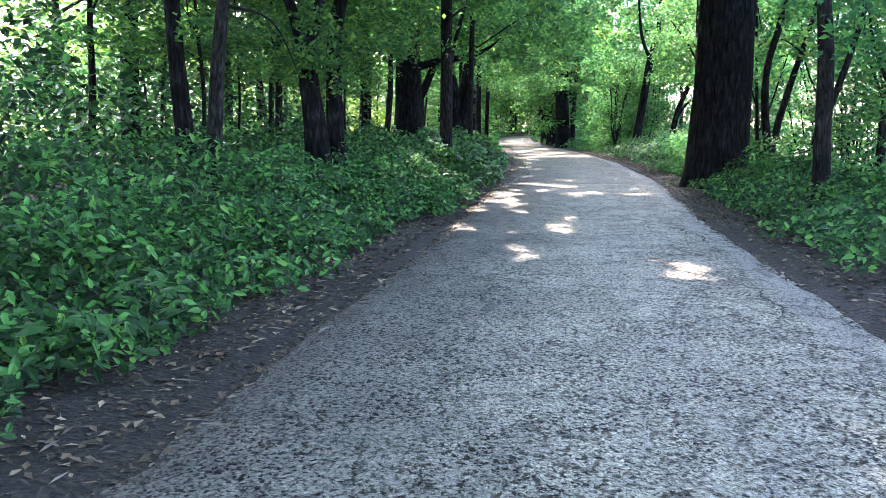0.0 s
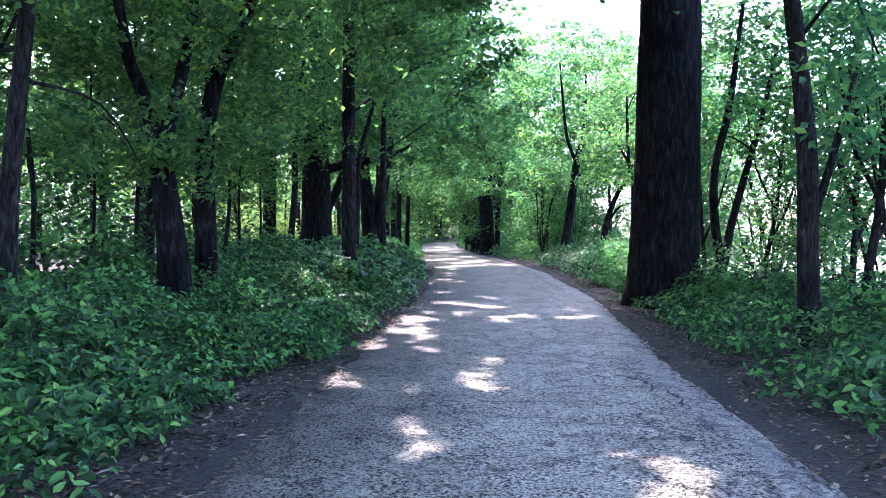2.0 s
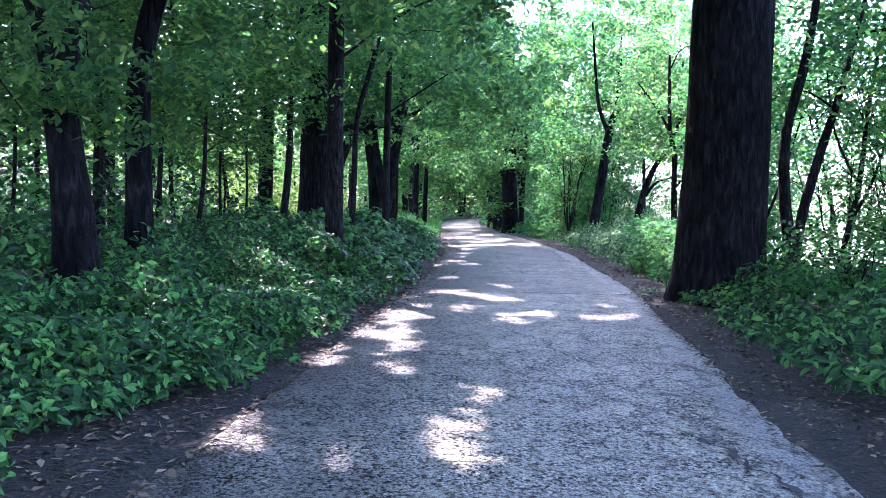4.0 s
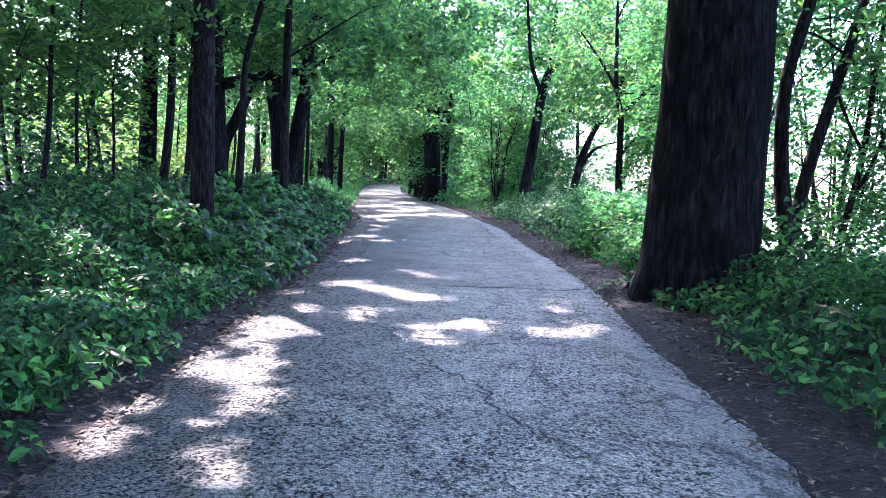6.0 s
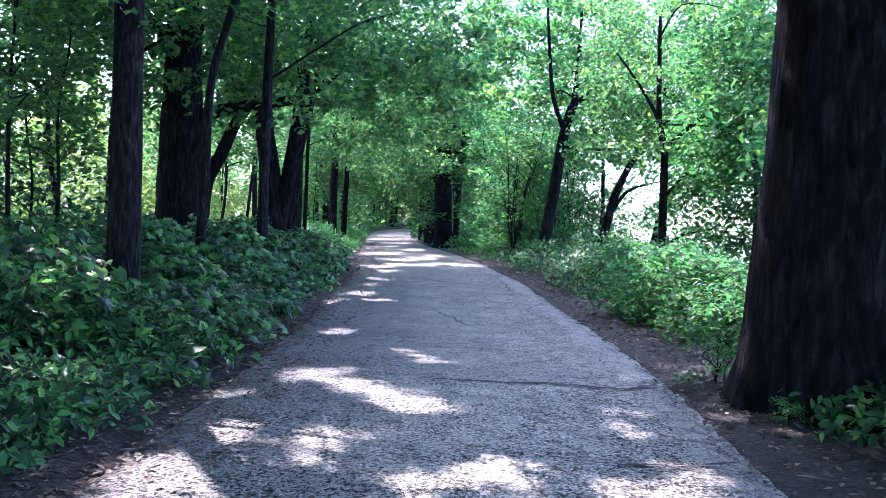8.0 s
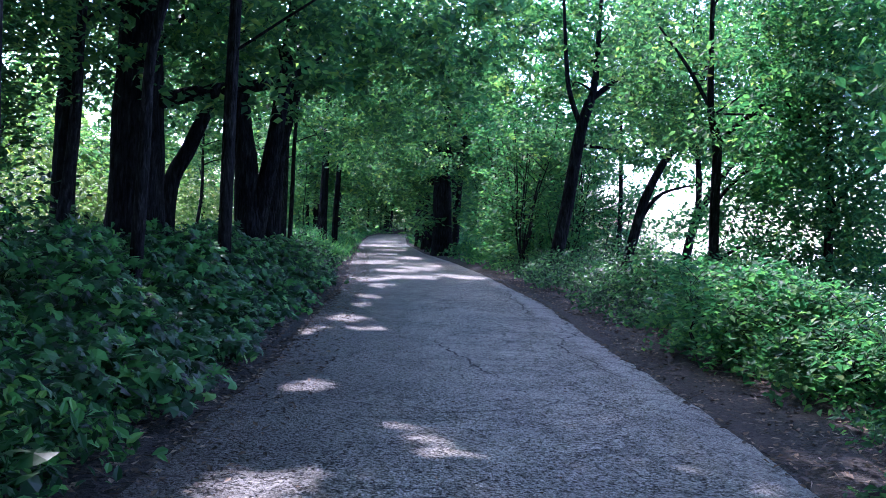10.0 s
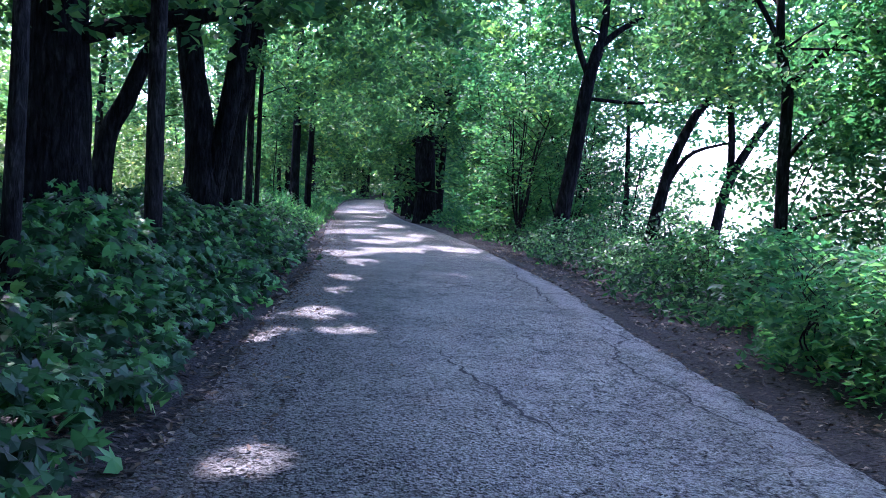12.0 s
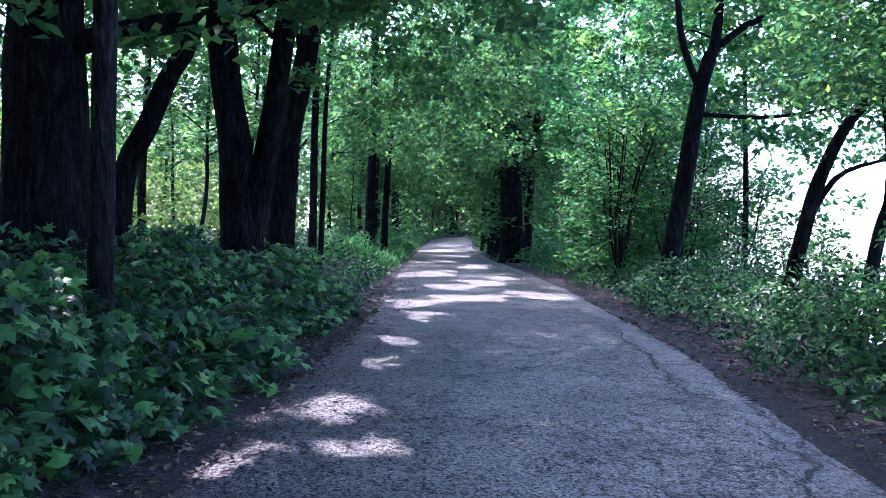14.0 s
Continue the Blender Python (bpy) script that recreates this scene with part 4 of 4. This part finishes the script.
def scatter(kinds, spots, seed, scale=(0.8, 1.2)):
    """The first copies stand where the spots begin; the originals take the first places."""
    rng = random.Random(seed)
    used = set()
    for i, (x, y) in enumerate(spots):
        k = kinds[i % len(kinds)]
        s = rng.uniform(*scale)
        m = pose(x, y, float(height(np.array(x), np.array(y))), rng.uniform(-3, 3), rng.uniform(-3, 3), rng.uniform(0, 360))
        ob = k if k.name not in used else copy_thing(k, m)
        used.add(k.name)
        ob.matrix_basis = m @ Matrix.Diagonal((s, s, s, 1))


def places(x0, x1, y0, y1, count, seed, apart=0.9):
    rng = random.Random(seed)
    out = []
    for _ in range(count * 30):
        p = (rng.uniform(x0, x1), rng.uniform(y0, y1))
        if all(abs(p[0] - q[0]) + abs(p[1] - q[1]) > apart for q in out):
            out.append(p)
        if len(out) == count:
            break
    return out


WOOD = [sapling("sapling", "thin young tree with light green leaves in the wood", 40 + i, t, w, lo, c * 0.8, 46, lf, 1, r, spray=0.4, group="saplings of the wood")
        for i, (t, w, lo, c, lf, r) in enumerate([(7.5, 1.7, 2.6, 84, 0.18, 0.05), (6.6, 1.5, 2.3, 70, 0.17, 0.04), (8.0, 1.8, 3.0, 84, 0.19, 0.075), (5.4, 1.3, 1.8, 60, 0.16, 0.036), (8.5, 1.7, 3.2, 80, 0.19, 0.1)])]
scatter(WOOD, places(-9.6, -5.8, 17, 34, 22, 1, 1.4) + places(-12, -6.4, 8, 16, 3, 3, 1.6) + places(-9.5, -6.6, 36, 48, 5, 2, 1.6) + places(-12.5, -5.6, 48, 66, 9, 4, 1.8), 5)
SHRUB = [sapling("shrub", "many-stemmed green shrub beside the path", 60 + i, t, w, lo, c, 44, lf * 1.2, st, 0.03, LEAF_BUSH, 0.42, "shrub", "shrubs by the water")
         for i, (t, w, lo, c, lf, st) in enumerate([(4.4, 1.3, 0.5, 80, 0.11, 7), (5.6, 1.4, 0.8, 95, 0.12, 6), (3.0, 1.2, 0.3, 60, 0.1, 6)])]
scatter(SHRUB, [(2.9 + 0.3 * (i % 3), 44.5 + 1.25 * i) for i in range(11)] + [(4.2 + 0.5 * (i % 4), 44 + 1.6 * i) for i in range(9)] + [(6.8, 24.5), (7.2, 25.6), (7.6, 23), (8.4, 24.4), (6.7, 22.0), (6.4, 17), (7.2, 13.5), (6.6, 10.5), (7.5, 20), (5.8, 46), (6.5, 49), (5.6, 52), (6.8, 43.5)], 6)
FAR = [sapling("young_tree", "leafy young tree of the far path, wood's edge and unseen light-blocking rows", 80 + i, t, w, lo, c, 28, lf, 1, r, spray=0.8, group="trees at the far bend")
       for i, (t, w, lo, c, lf, r) in enumerate([(9, 2.4, 0.8, 66, 0.32, 0.12), (11, 2.8, 1.4, 72, 0.34, 0.16), (8, 2.2, 0.3, 64, 0.3, 0.1)])]
far_left = [(float(left_edge(y)) - 1.9 - (i * 37 % 50) / 9, y) for i, y in enumerate(np.arange(64, 124, 2.4))]
far_right = [(float(right_edge(y)) + 1.3 + (i * 53 % 50) / 11, y) for i, y in enumerate(np.arange(59, 118, 2.4))]
far_end = [(-17 + 1.5 * i, 128 + (i * 7 % 5) * 1.6 - (i < 9) * 5) for i in range(16)] + [(-20 + 2.4 * i, 138) for i in range(12)]
# Unseen trees added behind the start to cut the light from there.
behind = [(-3.6 - 2.2 * (i % 3), -20 + 4.2 * i) for i in range(4)] + [(4.4 + 1.7 * (i % 3), -20 + 4.2 * i) for i in range(5)]
# The first four stand out of view, added to block light from the left.
west = [(-12.5, 6.5), (-14, 11), (-12, 1), (-11.5, -4)] + [(-24 - (i * 7 % 5) * 0.9, 16 + 7 * i) for i in range(3)] + [(-15, 27), (-16.5, 34), (-18, 41)]
scatter(FAR, far_left + far_right + far_end + behind + west, 7, (0.85, 1.25))


# ---- undergrowth ----
def herb_layer(name, label, spots, tops, size, shape, seed, mat=LEAF_LOW, turned=(0.4, -0.42)):
    """Leaves of low plants: the tops of the plants carry most of them."""
    rng = np.random.default_rng(seed)
    spots = spots[rng.uniform(size=len(spots)) < 1]
    z = height(spots[:, 0], spots[:, 1]) + tops * (0.25 + 0.75 * rng.uniform(0, 1, len(spots)) ** 0.6)
    p = np.stack([spots[:, 0], spots[:, 1], z], 1)
    ob = new(name, leaves(name, p, size * rng.uniform(0.55, 1.35, len(p)), mat, shape, 0.62, rng, turned))
    return tagged(ob, label, "undergrowth", kind="stuff")


def herb_spots(side, y0, y1, out0, out1, count, seed, clump=0.35):
    """Places beside the path, gathered in clumps; a ragged front edge."""
    rng = np.random.default_rng(seed)
    n = max(count // 14, 1)
    cy = rng.uniform(y0, y1, n)
    co = out0 + (out1 - out0) * rng.uniform(0, 1, n)
    y = np.repeat(cy, 14) + rng.normal(0, clump * 0.5, n * 14)
    o = np.repeat(co, 14) + rng.normal(0, clump * 0.5, n * 14)
    front = out0 + 0.28 * np.sin(y * 1.7 + seed) * np.sin(y * 0.63) + 0.12 * np.sin(y * 5.1)
    keep = o > front
    o, y, front = o[keep], y[keep], front[keep]
    x = left_edge(y) - o if side < 0 else right_edge(y) + o
    patch = np.sin(y * 2.3 + seed) * np.sin(o * 2.9 + 0.7 * y) + 0.6 * np.sin(y * 5.3 + o * 3.1)
    keep = rng.uniform(-1.5, 1.5, len(y)) < patch + 0.55
    o, y, x, front, patch = o[keep], y[keep], x[keep], front[keep], patch[keep]
    tall = (1 + 0.42 * patch) * 0.16 + (1 + 0.42 * patch) * 0.5 * np.clip((o - front) / 1.2, 0, 1) * (0.7 + 0.3 * np.sin(y * 0.9 + o * 1.3))
    return np.stack([x, y], 1), tall


s, t = herb_spots(-1, -1, 13, 0.55, 2.6, 44000, 1, 0.26)
herb_layer("undergrowth", "dense low green leafy plants beside the path", s, t, 0.085, POINTED, 1)
s, t = herb_spots(-1, 12.5, 24, 0.22, 2.6, 46000, 12, 0.26)
herb_layer("undergrowth", "thick low green leafy plants reaching the path's edge", s, t, 0.085, POINTED, 12)
s, t = herb_spots(-1, 21, 38, 0.22, 2.8, 24000, 2)
herb_layer("undergrowth", "dense green maple seedlings and ground plants", s, t * 1.3, 0.135, LOBED, 2)
s, t = herb_spots(-1, -1, 40, 2.3, 6.0, 42000, 3)
herb_layer("undergrowth", "green ground plants under the trees", s, t * 1.15, 0.13, POINTED, 3)
s, t = herb_spots(-1, 2, 36, 5.2, 13.0, 30000, 10)
herb_layer("undergrowth", "shoulder-high dark green brush deeper in the wood", s, t * 4.2, 0.2, OVAL, 10)
# The same brush further on, with sunlight painted into its leaf colour.
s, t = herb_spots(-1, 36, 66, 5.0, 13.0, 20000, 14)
herb_layer("undergrowth", "shoulder-high brush behind the trunks, sunlight painted into its yellow-green", s, t * 4.2, 0.2, OVAL, 14, LEAF_SUNLIT_TONE)
s, t = herb_spots(-1, 36, 70, 0.25, 5, 24000, 4)
herb_layer("undergrowth", "low green plants along the far path", s, t, 0.14, OVAL, 4)
s, t = herb_spots(1, 1, 21, 0.5, 4.4, 40000, 5, 0.28)
herb_layer("undergrowth", "low green leafy plants on the water side", s, t * 1.15, 0.095, POINTED, 5, turned=(-0.4, -0.6))
s, t = herb_spots(1, 21.5, 31, 0.75, 3.6, 14000, 6)
herb_layer("undergrowth", "bright green bushy plants on the water side", s, t * 0.68, 0.09, POINTED, 6, LEAF_BUSH, (-0.3, -0.6))
s, t = herb_spots(1, 30, 44, 0.5, 3.4, 24000, 13)
herb_layer("undergrowth", "knee-high dark green plants above the water", s, t * 1.2, 0.085, POINTED, 13, LEAF_LOW, (-0.3, -0.6))
s, t = herb_spots(1, 44, 75, 0.3, 4, 16000, 7)
herb_layer("undergrowth", "green plants along the far path's edge", s, t, 0.14, OVAL, 7, LEAF_BUSH)
for side, seed in ((-1, 8), (1, 9)):
    s, t = herb_spots(side, 70, 124, 0.2, 5, 10000, seed)
    herb_layer("undergrowth", "low plants along the farthest stretch of path", s, t, 0.25, OVAL, seed, LEAF_BUSH)
s, t = herb_spots(-1, 48, 84, 0.1, 2.6, 12000, 11)
herb_layer("undergrowth", "tall pale green grass on the verge by the bend", s, t * 1.1, 0.2, BLADE, 11, LEAF_BUSH)


def thicket(label, x0, x1, y0, y1, low, tall, count, size, seed, mat=LEAF_TREE):
    """A far mass of leaves, uneven along its top, with a few openings."""
    rng = np.random.default_rng(seed)
    x, y = rng.uniform(x0, x1, count), rng.uniform(y0, y1, count)
    top = tall * (0.8 + 0.2 * np.sin(x * 0.9 + 0.4 * y) + 0.12 * np.sin(x * 2.3 + 0.7 * y))
    z = low + (top - low) * rng.uniform(0, 1, count)
    keep = np.sin(0.9 * y + 0.5 * x) * np.sin(1.3 * z + 0.4 * y) < rng.uniform(0.3, 0.9, count)
    p = np.stack([x, y, z], 1)[keep]
    tagged(new("thicket", leaves("thicket", p, size * rng.uniform(0.5, 1.3, len(p)), mat, OVAL, 0.7, rng)), label, "thicket", kind="stuff")


thicket("dense green thicket closing the far end of the path", -20, 16, 132, 150, 0.0, 10.0, 22000, 0.6, 77)
thicket("high leafy boughs meeting over the far path", -16, 9, 98, 126, 4.6, 13.0, 14000, 0.6, 78)
thicket("yellow-green thicket at the wood's edge, coloured as if sunlit", -25, -16.5, 34, 95, 0.0, 9.0, 44000, 0.46, 79, LEAF_SUNLIT_TONE)
BUSH = [sapling("bush", "low bright green bush on the bank above the water", 70 + i, t, w, 0.15, c, 42, lf, 5, 0.014, LEAF_BUSH, 0.3, "bush", "low bushes on the bank")
        for i, (t, w, c, lf) in enumerate([(0.68, 0.65, 40, 0.09), (0.58, 0.55, 34, 0.085), (0.8, 0.75, 46, 0.09)])]
scatter(BUSH, [(4.0, 24.6), (4.5, 25.4), (3.9, 25.9), (5.0, 26.6), (4.4, 27.4), (5.2, 28.6), (4.6, 29.6), (5.4, 30.4), (4.9, 16.6), (4.5, 17.8), (5.3, 18.6), (4.7, 12.6), (5.4, 11.4), (4.6, 10.2), (5.2, 8.6)], 12)
SPRIG = [sapling("bush", "small leafy green sprouts on the bank", 75 + i, t, w, 0.06, c, 30, lf, 4, 0.008, LEAF_BUSH, 0.2, "bush", "small sprouts")
         for i, (t, w, c, lf) in enumerate([(0.6, 0.4, 22, 0.075), (0.8, 0.45, 26, 0.08)])]
scatter(SPRIG, [(4.3, 20.05), (4.5, 20.7), (3.0, 21.7), (5.2, 33.0), (4.4, 34.2), (5.6, 34.6), (4.9, 35.8), (4.2, 36.2), (5.7, 36.4),
                (5.3, 38.4), (4.6, 39.2), (5.9, 39.6), (5.0, 40.6), (4.2, 41.0), (5.6, 41.8), (6.4, 40.4), (4.9, 43), (3.9, 38.2), (4.0, 33.2)], 13, (0.6, 1.0))
scatter([copy_thing(SPRIG[1], pose(0, 0, 0))], [(3.45, 27.35), (3.62, 26.7), (3.9, 26.05), (4.15, 25.3), (3.75, 28.0), (4.25, 26.9), (4.0, 28.7), (4.1, 29.5), (4.2, 30.3), (4.15, 31.1), (4.1, 32.0), (4.55, 28.1), (4.7, 31.4)], 15, (0.95, 1.3))
scatter([copy_thing(SPRIG[0], pose(0, 0, 0))], [(3.0, 20.08), (3.45, 19.88), (3.95, 19.9)], 14, (0.28, 0.42))


# ---- leaf litter on verges and path ----
def litter(name, label, side, y0, y1, out0, out1, count, size, seed):
    rng = np.random.default_rng(seed)
    y, o = rng.uniform(y0, y1, count), rng.uniform(out0, out1, count)
    x = left_edge(y) - o if side < 0 else right_edge(y) + o
    z = np.where(o < 0, 0.016, height(x, y) + 0.008) + rng.uniform(0, 0.01, count)
    ob = new(name, leaves(name, np.stack([x, y, z], 1), size * rng.uniform(0.4, 1.4, count), LITTER, OVAL, 0.25, rng))
    tagged(ob, label, "leaf litter", kind="stuff")


litter("leaf_litter", "brown dead leaves on the bare verge", -1, 0, 40, -0.1, 1.3, 15000, 0.06, 1)
litter("leaf_litter", "brown dead leaves and twigs on the bare verge", 1, 3, 42, -0.1, 1.8, 14000, 0.055, 2)
litter("leaf_litter", "scattered dark leaf scraps on the path", -1, 0, 45, -3.6, 0, 2600, 0.03, 3)
litter("leaf_litter", "reddish brown dead leaves along the path's edge", -1, 18, 60, -0.6, 0.4, 5000, 0.05, 4)


def twigs(name, label, side, y0, y1, out0, out1, count, seed):
    rng = np.random.default_rng(seed)
    y, o = rng.uniform(y0, y1, count), rng.uniform(out0, out1, count)
    x = left_edge(y) - o if side < 0 else right_edge(y) + o
    z = np.where(o < 0, 0.018, height(x, y) + 0.012)
    shape = (np.array([(-0.5, -0.03, 0), (-0.1, 0.05, 0.05), (0.5, 0.0, 0.02), (0.0, -0.03, 0.0)]), np.array([(0, 1, 2), (0, 2, 3)]))
    ob = new(name, leaves(name, np.stack([x, y, z], 1), rng.uniform(0.04, 0.16, count), TWIG, shape, 0.12, rng))
    tagged(ob, label, "twigs", kind="stuff")


twigs("twigs", "pale dry twigs and needles on the bare verge", 1, 3, 45, -0.1, 2.0, 5000, 1)
twigs("twigs", "dry twigs on the verge below the undergrowth", -1, 0, 45, -0.2, 1.2, 4000, 2)


# ---- maple seedlings at the edge of the undergrowth ----
def seedling(seed, tall):
    rng = np.random.default_rng(seed)
    root = thing("maple_seedling", (0, 0, 0), "small maple seedling with lobed green leaves at the verge", "seedling", "maple seedlings")
    part("stem", mesh_of("stem", *tube([(0, 0, -0.02), (0.02, 0.01, tall * 0.5), (0.03, -0.02, tall)], [0.005, 0.004, 0.003], 6), LEAF_LOW), root)
    for k in range(9):
        w, z, g = 2.4 * k + rng.normal(0, 0.2), tall * (0.45 + 0.6 * k / 9), rng.uniform(0.08, 0.17) * (1.25 - 0.07 * k)
        at = np.array([[math.cos(w) * g, math.sin(w) * g, z + 0.02]])
        leaf = part("leaf", leaves("leaf", at, np.array([rng.uniform(0.13, 0.19)]), LEAF_LOW, LOBED, 0.3, rng), root)
        part("stalk", mesh_of("stalk", *tube([(0.02, 0, z - 0.04), (at[0][0] * 0.5, at[0][1] * 0.5, z), tuple(at[0])], [0.003, 0.002, 0.002], 4), LEAF_LOW), leaf)
    return root


SEEDLINGS = [seedling(i, h) for i, h in enumerate((0.34, 0.46, 0.28, 0.55))]
rs = random.Random(31)
scatter(SEEDLINGS, [(-2.5, 4.3), (-2.35, 5.0), (-2.2, 9.5), (-2.1, 12.4), (-2.0, 15.8), (-2.0, 18.3)] + [(float(left_edge(y)) - rs.uniform(0.4, 1.2), y) for y in [21 + 0.55 * i for i in range(30)]] + [(float(right_edge(y)) + rs.uniform(1.0, 1.7), y) for y in [9 + 1.6 * i for i in range(18)]], 33)
